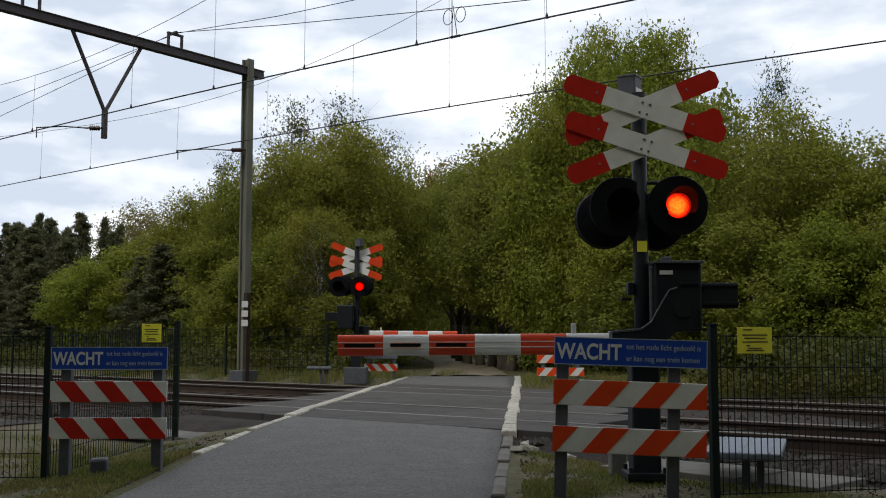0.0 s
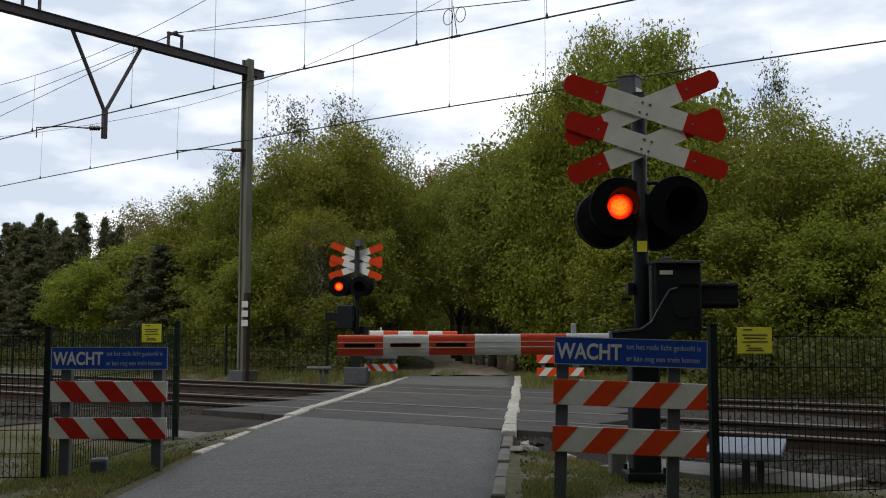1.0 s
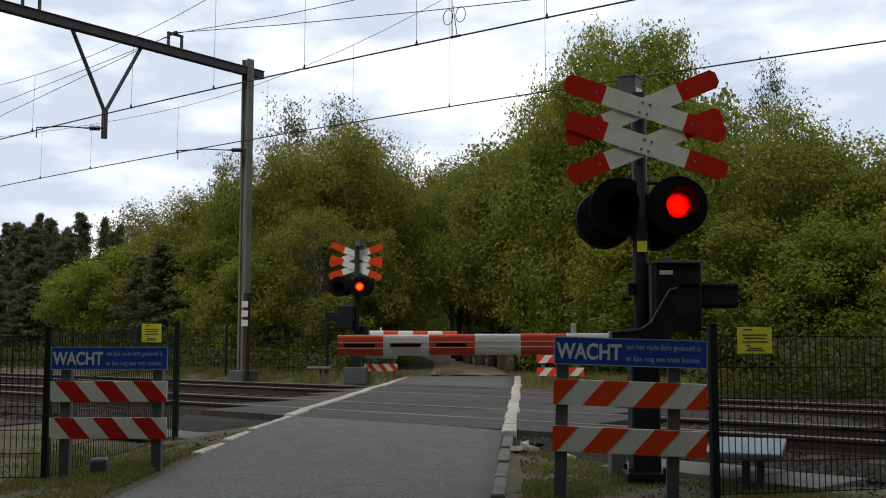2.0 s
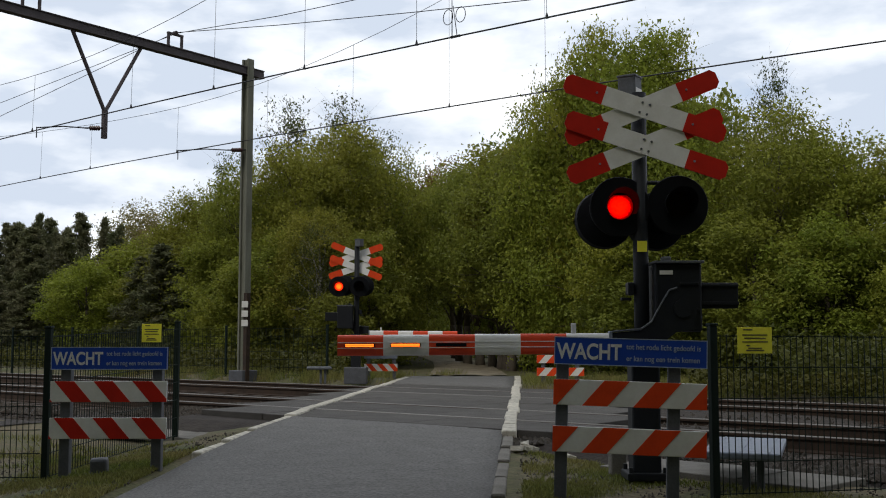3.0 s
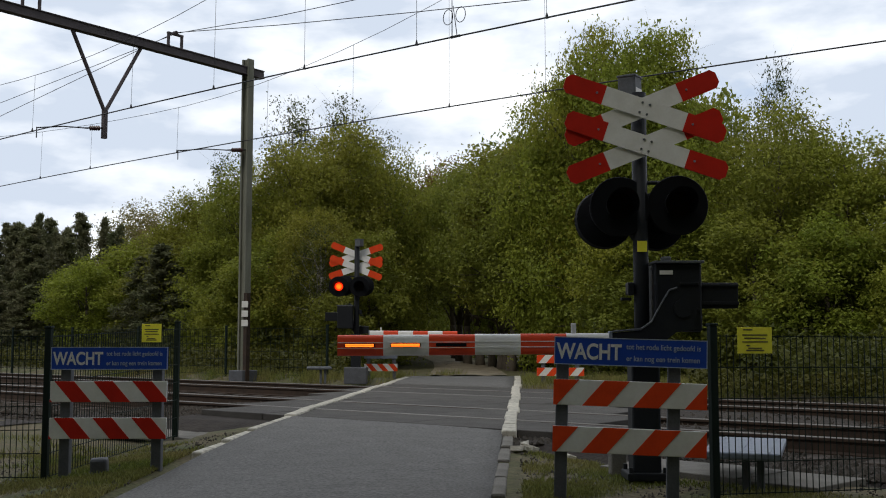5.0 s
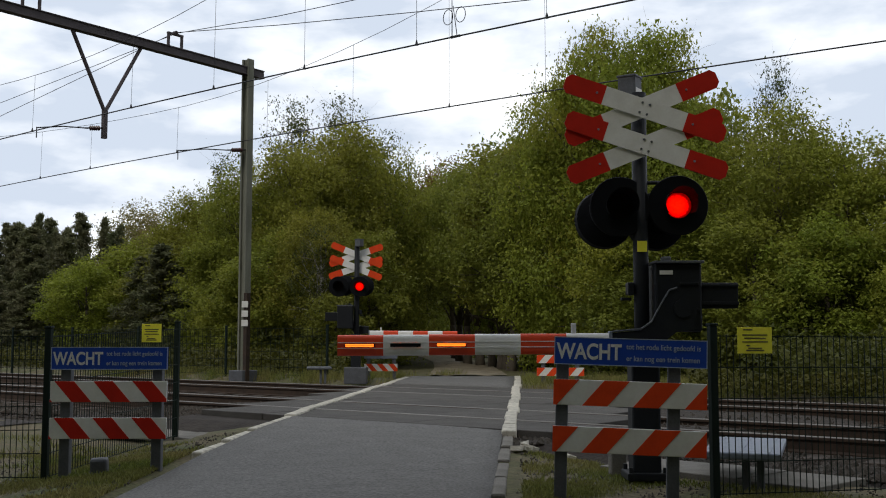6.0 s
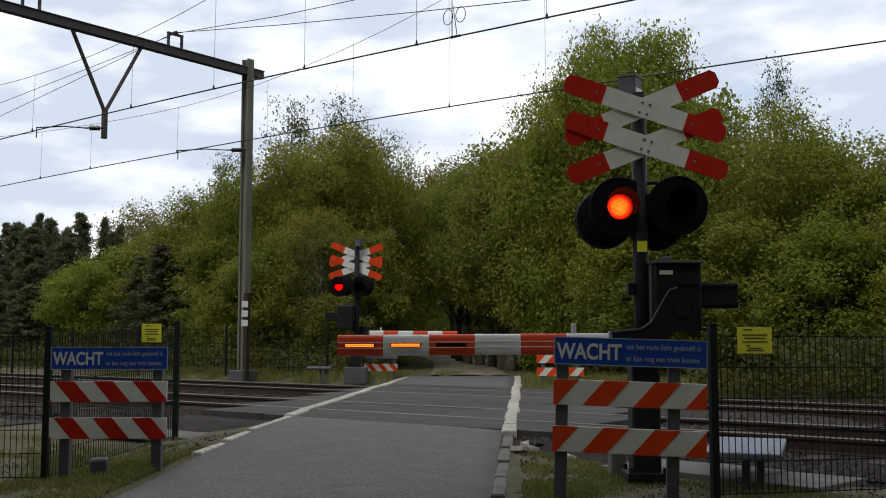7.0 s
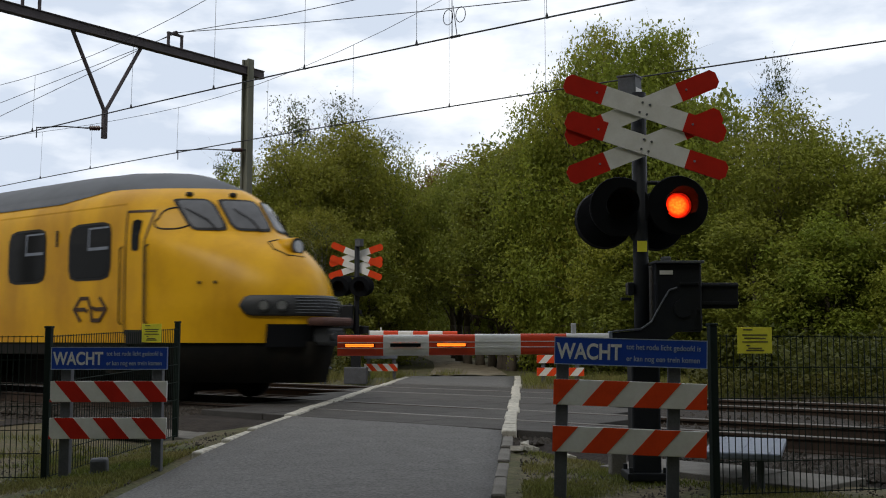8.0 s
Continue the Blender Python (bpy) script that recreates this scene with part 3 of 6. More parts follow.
def build_signal(m, label, key, lit_front):
    """Signal post with double crossbuck, four lamps, drive box, boom; the boom points to local -x and the crossbucks face -y."""
    cb, lp, dr = (0.07, 0.03, 0.045) if key == "near" else (0.0, 0.0, 0.0)  # the two posts are fitted out a little differently
    sg = thing("crossing_signal", label, "crossing signal", m, group="crossing signals")
    bm = bmesh.new()
    tube(bm, (0, 0, 0.0), (0, 0, 3.03), 0.060, 0.060, 20)
    part("pole", bm, M_BLACK, sg, "black steel pole", True)
    bm = bmesh.new()
    box(bm, (0.01, 0.02, 0.48), (0.22, 0.22, 0.96), None, 0.02)
    box(bm, (0.01, 0.02, 0.03), (0.32, 0.32, 0.06), None, 0.01)
    for dx in (-0.12, 0.14):
        for dy in (-0.11, 0.15):
            tube(bm, (dx, dy, 0.06), (dx, dy, 0.10), 0.018, 0.018, 6)
    part("pole_foot", bm, M_BLACK, sg, "square black pole foot")
    bm = bmesh.new()
    jm = pose(-0.055, 0.065, 3.091, 0, 0, 58)
    box(bm, (0, 0, 0), (0.15, 0.15, 0.165), jm, 0.012)
    box(bm, (0, 0, 0.083), (0.162, 0.162, 0.02), jm, 0.006)
    jb = part("junction_box", bm, M_BOXGREY, sg, "grey junction box on the pole top")
    bm = bmesh.new()
    box(bm, (0.0, -0.077, -0.035), (0.12, 0.004, 0.04), jm)
    part("label_plate", bm, M_WHITE, jb, "small white plate")
    # crossbuck boards, two crossed pairs one over the other
    for xo, zc, tilt, yo, L in ((0.029, 2.813, 18.7, -0.105, 1.32), (0.011, 2.822, -22.5, -0.085, 1.29), (0.037, 2.52, 18.7, -0.105, 1.32), (0.031, 2.52, -22.0, -0.085, 1.30)):
        W = 0.150
        pm = pose(xo, yo, zc + cb, 0, tilt, 0)
        c = 0.036
        outline = [(-L / 2, -W / 2 + c), (-L / 2 + c, -W / 2), (L / 2 - c, -W / 2), (L / 2, -W / 2 + c), (L / 2, W / 2 - c), (L / 2 - c, W / 2), (-L / 2 + c, W / 2), (-L / 2, W / 2 - c)]
        bm = bmesh.new()
        prism(bm, outline, 0.012, pm)
        # far boards take lighter paint in place of the stronger light there
        board = part("crossbuck_board", bm, M_WHITE if key == "near" else M_BOOMWHITE, sg, "white board with red ends")
        for e in (-1, 1):
            x0, x1 = L / 2 - 0.325, L / 2 + 0.002
            o2 = [(x0, -W / 2 - 0.002), (x1 - c, -W / 2 - 0.002), (x1, -W / 2 + c), (x1, W / 2 - c), (x1 - c, W / 2 + 0.002), (x0, W / 2 + 0.002)]
            bm = bmesh.new()
            prism(bm, [(e * a, b) for a, b in (o2 if e > 0 else o2[::-1])], 0.017, pm)
            end = part("red_end", bm, M_RED if key == "near" else M_ORANGE, board, "red reflective board end")
            bm = bmesh.new()
            bmesh.ops.create_cone(bm, cap_ends=True, segments=8, radius1=0.010, radius2=0.008, depth=0.012, matrix=pm @ Matrix.Translation((e * (x0 + 0.06), -0.010, 0)) @ pose(0, 0, 0, 90, 0, 0))
            part("rivet", bm, M_GALV, end)
        for e in (-0.03, 0.03):
            for w in (-0.04, 0.04):
                bm = bmesh.new()
                mm = pm @ Matrix.Translation((e, -0.008, w))
                bmesh.ops.create_cone(bm, cap_ends=True, segments=6, radius1=0.011, radius2=0.009, depth=0.014, matrix=mm @ pose(0, 0, 0, 90, 0, 0))
                part("bolt", bm, M_BOXGREY, board)
    # lamp bracket and lamps
    bm = bmesh.new()
    tube(bm, (-0.20, 0.0, 2.31), (0.27, 0.0, 2.31), 0.016, 0.016, 8)
    tube(bm, (-0.33, 0.14, 2.0), (0.40, 0.14, 2.0), 0.018, 0.018, 8)
    tube(bm, (0.03, 0, 1.98), (0.03, 0.0, 2.31), 0.03, 0.03, 8)
    tube(bm, (0.0, 0.0, 2.0), (0.0, 0.14, 2.0), 0.03, 0.03, 8)
    part("lamp_bracket", bm, M_BLACK, sg)
    pairs = []
    for x, y, z, turn, front in ((-0.165, -0.05, 2.085 + lp, 0, True), (0.292, -0.05, 2.095 + lp, 0, True), *(((-0.252, 0.24, 2.04, 180, False), (0.16, 0.24, 2.025, 180, False)) if key == "near" else ((0.40, 0.24, 2.06, 180, False), (-0.08, 0.24, 2.06, 180, False)))):
        got = signal_lamp(sg, pose(x, y, z, 0, 0, turn), front == lit_front)
        if got:
            pairs.append((x, got))
    pairs.sort(key=lambda p: p[0] if key == "near" else -p[0])
    LAMPS[key] = [p[1] for p in pairs]
    # yellow mark
    bm = bmesh.new()
    box(bm, (0.0, -0.064, 1.80), (0.075, 0.012, 0.085))
    part("yellow_mark", bm, M_YSIGN, sg, "small faded yellow label")
    # drive box, lid, arm, counterweight
    bm = bmesh.new()
    box(bm, (0.26, 0.02, 1.355 + dr), (0.36, 0.34, 0.53), None, 0.018)
    db = part("drive_box", bm, M_BLACK, sg, "black boom drive box")
    bm = bmesh.new()
    box(bm, (0.26, 0.0, 1.625 + dr), (0.385, 0.38, 0.02), None, 0.005)
    box(bm, (0.17, -0.12, 1.65 + dr), (0.07, 0.07, 0.04), None, 0.01)
    part("lid", bm, M_BOXGREY, db, "dark grey lid")
    bm = bmesh.new()
    box(bm, (0.165, -0.155, 1.545 + dr), (0.10, 0.006, 0.032))
    part("name_plate", bm, M_WHITE, db, "small grey plate")
    for dz in (0.06, -0.14):
        bm = bmesh.new()
        box(bm, (0.34, -0.16, 1.40 + dz + dr), (0.14, 0.012, 0.02), None, 0.003)
        part("hinge", bm, M_BLACK, db)
    bm = bmesh.new()
    box(bm, (-0.09, 0.0, 1.47), (0.05, 0.12, 0.10), None, 0.01)
    box(bm, (-0.12, 0.0, 1.39), (0.08, 0.05, 0.02), None, 0.004)
    part("pole_clamp", bm, M_BLACK, sg)
    arm = [(0.23, 1.46), (0.17, 1.44), (0.12, 1.36), (0.03, 1.20), (-0.05, 1.145), (-0.27, 1.125), (-0.27, 0.975), (0.04, 0.955), (0.13, 1.06), (0.22, 1.13), (0.36, 1.15), (0.38, 1.30), (0.33, 1.44)]
    bm = bmesh.new()
    prism(bm, arm[::-1], 0.05, Matrix.Translation((0, -0.20, 0)))
    ba = part("boom_arm", bm, M_BLACK, sg, "curved black boom arm")
    bm = bmesh.new()
    path_tube(bm, [Vector((x, -0.23, z)) for x, z in ((0.23, 1.47), (0.17, 1.45), (0.12, 1.37), (0.03, 1.21), (-0.05, 1.155), (-0.27, 1.135))], [0.007] * 6, 6)
    part("arm_cable", bm, M_BOXGREY, ba, "thin grey cable along the arm")
    bm = bmesh.new()
    tube(bm, (0.27, -0.24, 1.31), (0.27, -0.10, 1.31), 0.07, 0.07, 20)
    part("pivot", bm, M_BLACK, sg)
    bm = bmesh.new()
    box(bm, (0.58, -0.05, 1.37 + dr), (0.32, 0.05, 0.20), None, 0.008)
    box(bm, (0.58, -0.08, 1.31 + dr), (0.32, 0.02, 0.025), None, 0.004)
    box(bm, (0.58, -0.08, 1.45 + dr), (0.32, 0.02, 0.02), None, 0.004)
    part("counterweight", bm, M_BLACK, sg, "black counterweight plates")
    # boom
    n_seg, seg_l = 6, 0.348
    x_root, yb = -0.27, -0.20
    z0, z1 = (1.045, 1.028) if key == "near" else (0.965, 0.95)
    L = n_seg * seg_l
    h = 0.158
    for i in range(n_seg):
        xa, xb = x_root - i * seg_l, x_root - (i + 1) * seg_l
        zc = z0 + (z1 - z0) * (i + 0.5) / n_seg
        bm = bmesh.new()
        boom_bar(bm, xa, xb, yb, zc, 0.036, h / 2)
        white = i % 2 == 0
        sgm = part("boom_section", bm, M_BOOMWHITE if white else M_BOOMRED, sg, "white boom section" if white else "red boom section")
        bm = bmesh.new()
        for dz in (0.021, -0.021):
            box(bm, ((xa + xb) / 2, yb - 0.0370, zc + dz), (seg_l - 0.004, 0.005, 0.006), None)
        part("trim_line", bm, M_BOOMWHITE, sgm, "thin groove strip")
        if key == "near" and i >= 3:
            cx = (xa + xb) / 2 - 0.005
            bm = bmesh.new()
            box(bm, (cx, yb - 0.037, zc), (0.232, 0.010, 0.026), None, 0.003)
            hs = part("lamp_slot", bm, M_LAMPBLACK, sgm, "dark lamp slot")
            bm = bmesh.new()
            box(bm, (cx, yb - 0.0425, zc), (0.216, 0.004, 0.020), None, 0.001)
            part("lamp_lens", bm, M_LITBAR, sgm, "glowing orange lamp strip")
            # slat added to switch the strip's glow on and off
            bm = bmesh.new()
            box(bm, (0, 0, 0), (0.222, 0.0025, 0.024))
            slat = part("slat", bm, M_LAMPBLACK, sgm, "added slat that blanks the lamp strip")
            slat.matrix_basis = pose(cx, yb - 0.064, zc)
            BOOM_SLATS.append((slat, (cx, yb - 0.064, zc)))
    bm = bmesh.new()
    box(bm, (x_root - 0.29, yb, z0 + 0.115), (0.038, 0.02, 0.075), None, 0.004)
    part("boom_marker", bm, M_WHITE, sg, "small white upright marker")
    bm = bmesh.new()
    box(bm, (x_root - 0.012, yb, z0), (0.024, 0.075, 0.185), None, 0.004)
    part("boom_collar", bm, M_GALV, sg, "grey collar")
    return sg


# ---- striped barriers with the blue notice ----
def stripes(parent, L, W, z, lean, mat_red, count, y, shift):
    """White plank with slanting red bands; lean: +1 bands rise to the right."""
    bm = bmesh.new()
    box(bm, (0, y, z), (L, 0.022, W), None, 0.004)
    plank = part("plank", bm, M_WHITE, parent, "white plank with slanting red bands")
    pitch = L / count
    for i in range(-2, count + 2):
        x0 = -L / 2 + i * pitch + shift
        run = W * 0.86 * lean
        pts = [(x0, -W / 2), (x0 + pitch * 0.5, -W / 2), (x0 + pitch * 0.5 + run, W / 2), (x0 + run, W / 2)]
        # clip the band to the plank's ends
        for lim, sgn in ((-L / 2, 1), (L / 2, -1)):
            out = []
            for k in range(len(pts)):
                a, b = pts[k], pts[(k + 1) % len(pts)]
                ia, ib = (a[0] - lim) * sgn >= 0, (b[0] - lim) * sgn >= 0
                if ia:
                    out.append(a)
                if ia != ib:
                    t = (lim - a[0]) / (b[0] - a[0])
                    out.append((lim, a[1] + t * (b[1] - a[1])))
            pts = out
            if len(pts) < 3:
                break
        if len(pts) < 3:
            continue
        bm = bmesh.new()
        prism(bm, pts, 0.0035, Matrix.Translation((0, y - 0.0125, z)))
        part("red_band", bm, mat_red, plank)


def build_barrier(m, L, lean, posts, zs, mat_red, label, tilt, lettered=True, post_bottom=-0.15):
    br = thing("barrier_board", label, "barrier", m, group="barrier boards")
    for px_, zb in posts:
        bm = bmesh.new()
        box(bm, (px_, 0.06, (zs[0] + 0.06 + zb) / 2), (0.085, 0.085, zs[0] + 0.06 - zb), None, 0.006)
        part("post", bm, M_GREYPOST, br, "dark grey post")
    for z in zs[1:]:
        stripes(br, L, 0.175, z, lean, mat_red, 3, 0.0, 0.197 if lean > 0 else 0.185)
    bm = bmesh.new()
    box(bm, (0, 0, zs[0]), (L, 0.02, 0.19), None, 0.004)
    sign = part("notice_sign", bm, M_BLUE if lettered else M_GALV, br, "blue notice sign with white lettering" if lettered else "grey sheet sign")
    bm = bmesh.new()
    for z, hh in ((zs[0] + 0.0925, 0.006), (zs[0] - 0.0925, 0.006)):
        box(bm, (0, -0.011, z), (L, 0.003, hh))
    for x in (-L / 2 + 0.003, L / 2 - 0.003):
        box(bm, (x, -0.011, zs[0]), (0.006, 0.003, 0.18))
    part("sign_border", bm, M_PALEBLUE if lettered else M_GALV, sign, "thin pale border")
    if lettered:
        words("WACHT", 0.150, M_SIGNWHITE, sign, Matrix.Translation((-L / 2 + 0.02, -0.0125, zs[0] - 0.052)) @ pose(0, 0, 0, 90, 0, 0) @ Matrix.Diagonal((0.80 * L / 1.06, 1, 1, 1)), 0.0012, 0.004)
        words("tot het rode licht gedoofd is", 0.052, M_PALEBLUE, sign, Matrix.Translation((-L / 2 + 0.475 * L, -0.0125, zs[0] + 0.022)) @ pose(0, 0, 0, 90, 0, 0) @ Matrix.Diagonal((0.86 * L / 1.06, 1, 1, 1)), 0.0012, 0.0006)
        words("er kan nog een trein komen", 0.052, M_PALEBLUE, sign, Matrix.Translation((-L / 2 + 0.475 * L, -0.0125, zs[0] - 0.058)) @ pose(0, 0, 0, 90, 0, 0) @ Matrix.Diagonal((0.86 * L / 1.06, 1, 1, 1)), 0.0012, 0.0006)
    return br


# ---- fences ----
def build_fence(p0, p1, h, label, wire=0.0055, step=0.05, posts=(0.0, 1.0), z0=None, name="mesh_fence"):
    p0, p1 = Vector(p0), Vector(p1)
    d = (p1 - p0)
    ln = d.length
    ang = math.degrees(math.atan2(d.y, d.x))
    fe = thing(name, label, "fence", pose(p0.x, p0.y, p0.z, 0, 0, ang), group="fences")
    rise = (p1.z - p0.z) / ln
    for t in posts:
        bm = bmesh.new()
        box(bm, (t * ln, 0, rise * t * ln + h / 2 - 0.06), (0.055, 0.055, h + 0.16), None, 0.006)
        box(bm, (t * ln, 0, rise * t * ln + h + 0.03), (0.066, 0.066, 0.02), None, 0.005)
        part("post", bm, M_GREENPOST, fe, "dark green square post")
    bm = bmesh.new()
    box(bm, (0, 0, 0), (wire, wire, h - 0.08))
    me = bpy.data.meshes.new("upright_wire")
    bm.to_mesh(me)
    bm.free()
    me.materials.append(M_GREENPOST)
    n = int(ln / step)
    for i in range(1, n):
        s = ln * i / n
        shared("upright_wire", me, fe, pose(s, -0.02, rise * s + h / 2))
    bm = bmesh.new()
    box(bm, (0, 0, 0), (ln, wire * 1.3, wire * 1.3))
    me = bpy.data.meshes.new("cross_wire")
    bm.to_mesh(me)
    bm.free()
    me.materials.append(M_GREENPOST)
    k = max(3, int(h / 0.2))
    for j in range(k + 1):
        z = 0.05 + (h - 0.1) * j / k
        shared("cross_wire", me, fe, Matrix.Translation((ln / 2, -0.02, z + rise * ln / 2)) @ pose(0, 0, 0, 0, -math.degrees(math.atan(rise)), 0))
    return fe


def build_yellow_sign(m, w, h, label):
    ys = thing("warning_notice", label, "sign", m, group="yellow notices")
    bm = bmesh.new()
    box(bm, (0, 0, 0), (w, 0.006, h), None, 0.001)
    plate = part("plate", bm, M_YSIGN, ys)
    for z, ww in ((0.40, 0.26), (0.20, 0.72), (0.08, 0.62), (-0.06, 0.74), (-0.20, 0.10), (-0.30, 0.40), (-0.38, 0.52)):
        bm = bmesh.new()
        box(bm, (-w * 0.2 if ww < 0.3 else 0, -0.0045, z * h), (w * ww, 0.002, h * 0.045))
        part("text_bar", bm, M_INK, plate)
    return ys


def build_service_table(m, label, length=0.84, top=None):
    tb = thing("service_platform", label, "platform", m, group="service platforms")
    bm = bmesh.new()
    box(bm, (0, 0, 0.29), (0.56, length, 0.05), None, 0.012)
    part("top", bm, top or M_GALV, tb, "pale galvanised steel top")
    for x in (-0.2, 0.0, 0.2):
        bm = bmesh.new()
        box(bm, (x, 0, 0.317), (0.014, length - 0.06, 0.006))
        part("rib", bm, top or M_GALV, tb)
    for x in (0.03, 0.13):
        bm = bmesh.new()
        box(bm, (x, -length * 0.36, 0.11), (0.055, 0.05, 0.34), None, 0.006)
        part("leg", bm, M_BOXGREY, tb, "grey steel leg")
    return tb


def build_slabs(name, pts, w, label):
    """Row of concrete path slabs along the line pts, each its own piece."""
    sl = thing(name, label, "path", kind="structure")
    a, b = Vector(pts[0]), Vector(pts[1])
    d = b - a
    n = max(1, round(d.length / 0.62))
    ang = math.degrees(math.atan2(d.y, d.x))
    bm = bmesh.new()
    box(bm, (0, 0, -0.03), (d.length / n - 0.012, w, 0.06), None, 0.008)
    me = bpy.data.meshes.new("slab")
    bm.to_mesh(me)
    bm.free()
    me.materials.append(M_CONCRETE)
    for i in range(n):
        p = a + d * ((i + 0.5) / n)
        shared("slab", me, sl, pose(p.x, p.y, p.z + random.uniform(-0.008, 0.008), random.uniform(-0.6, 0.6), random.uniform(-0.6, 0.6), ang + random.uniform(-0.8, 0.8)))


# ---- overhead line ----
def to_track(s, q, z):
    return TRACK @ Vector((s, q, z))


def wire(name, pts, r, label, seg=6):
    bm = bmesh.new()
    path_tube(bm, pts, [r] * len(pts), seg)
    return tagged(part(name, bm, M_WIRE), label, "wire", kind="structure")


MAST = Vector((-5.13, 27.0, 0.0))
MAST_Q = across(MAST.x, MAST.y)
MAST_S = (MAST.x - T0.x) * U.x + (MAST.y - T0.y) * U.y


def build_gantry():
    g = thing("overhead_gantry", "grey concrete mast with a brown steel cross beam over both tracks", "catenary gantry")
    s = MAST_S
    qn = -3.6
    for q in (MAST_Q, qn):
        bm = bmesh.new()
        p = to_track(s, q, 0)
        mm = Matrix.Translation(p) @ pose(0, 0, 0, 0, 0, -37.4)
        for dx in (-0.10, 0.10):
            box(bm, (dx, 0, 4.05), (0.06, 0.20, 8.5), mm, 0.01)
        box(bm, (0, 0.0, 4.05), (0.17, 0.08, 8.5), mm)
        mast = part("mast", bm, M_MAST, g, "grey green concrete mast")
        bm = bmesh.new()
        box(bm, (0, 0, 0.0), (0.52, 0.52, 0.36), mm, 0.02)
        part("mast_foot", bm, M_GREYPOST, mast, "concrete mast foot")
        if q == MAST_Q:
            for z in (1.38, 1.62, 1.86):
                bm = bmesh.new()
                box(bm, (0.24, -0.19, z), (0.16, 0.03, 0.16), mm @ Matrix.Translation((0.24, -0.19, 0)) @ pose(0, 0, 0, 0, 0, 37) @ Matrix.Translation((-0.24, 0.19, 0)), 0.004)
                part("marker_plate", bm, M_WHITE, mast, "small white plate")
            bm = bmesh.new()
            box(bm, (0.22, -0.10, 1.0), (0.12, 0.12, 2.3), mm)
            part("plate_rail", bm, M_RUST, mast, "dark brown rail for the plates")
    # cross beam: two channels back to back
    bm = bmesh.new()
    mid = (MAST_Q + qn) / 2
    ln = MAST_Q - qn + 0.7
    for dx in (-0.06, 0.06):
        box(bm, (s + dx, mid + 0.15, 7.98), (0.025, ln, 0.20), TRACK)
    for z in (7.885, 8.075):
        box(bm, (s, mid + 0.15, z), (0.20, ln, 0.022), TRACK)
    part("cross_beam", bm, M_STEELPURPLE, g, "brown steel cross beam")
    # drop frame between the tracks
    qv = 2.51
    bm = bmesh.new()
    for q in (1.61, 3.46):
        tube(bm, to_track(s, q, 7.88), to_track(s, qv, 6.15), 0.045, 0.045, 8)
    bmt = to_track(s, qv, 0)
    box(bm, (s, qv, 5.87), (0.10, 0.10, 0.66), TRACK)
    part("drop_frame", bm, M_STEELPURPLE, g, "brown steel drop frame")
    for q0, q1, za, zb in ((qv, 0.83, 5.78, 5.52), (MAST_Q, 4.60, 5.90, 5.56)):
        def on(t, dz=0.0):
            return to_track(s, q0 + (q1 - q0) * t, za + (zb - za) * t + dz)
        bm = bmesh.new()
        tube(bm, on(0.02), on(0.30), 0.018, 0.018, 8)
        tube(bm, on(0.30), on(0.62, 0.035), 0.014, 0.014, 8)
        tube(bm, on(0.62, 0.035), on(1.0, 0.0), 0.014, 0.014, 8)
        tube(bm, on(1.0, 0.02), on(1.0, -0.22), 0.012, 0.012, 6)
        arm = part("steady_arm", bm, M_WIRE, g, "thin steady arm")
        bm = bmesh.new()
        for k in range(5):
            a, b = 0.07 + 0.032 * k, 0.07 + 0.032 * (k + 1)
            tube(bm, on(a), on((a + b) / 2), 0.03, 0.06, 10)
            tube(bm, on((a + b) / 2), on(b), 0.06, 0.03, 10)
        part("insulator", bm, M_INSUL, arm, "ribbed brown insulator")
    # saddles that carry the messenger wires
    for q in (4.44, 0.60):
        bm = bmesh.new()
        for dq in (-0.2, 0.2):
            box(bm, (s, q + dq, 8.25), (0.06, 0.05, 0.34), TRACK)
        box(bm, (s, q, 8.42), (0.07, 0.46, 0.05), TRACK)
        tube(bm, to_track(s - 0.05, q, 8.46), to_track(s + 0.05, q, 8.46), 0.05, 0.05, 8)
        part("saddle", bm, M_STEELPURPLE, g, "brown wire saddle")


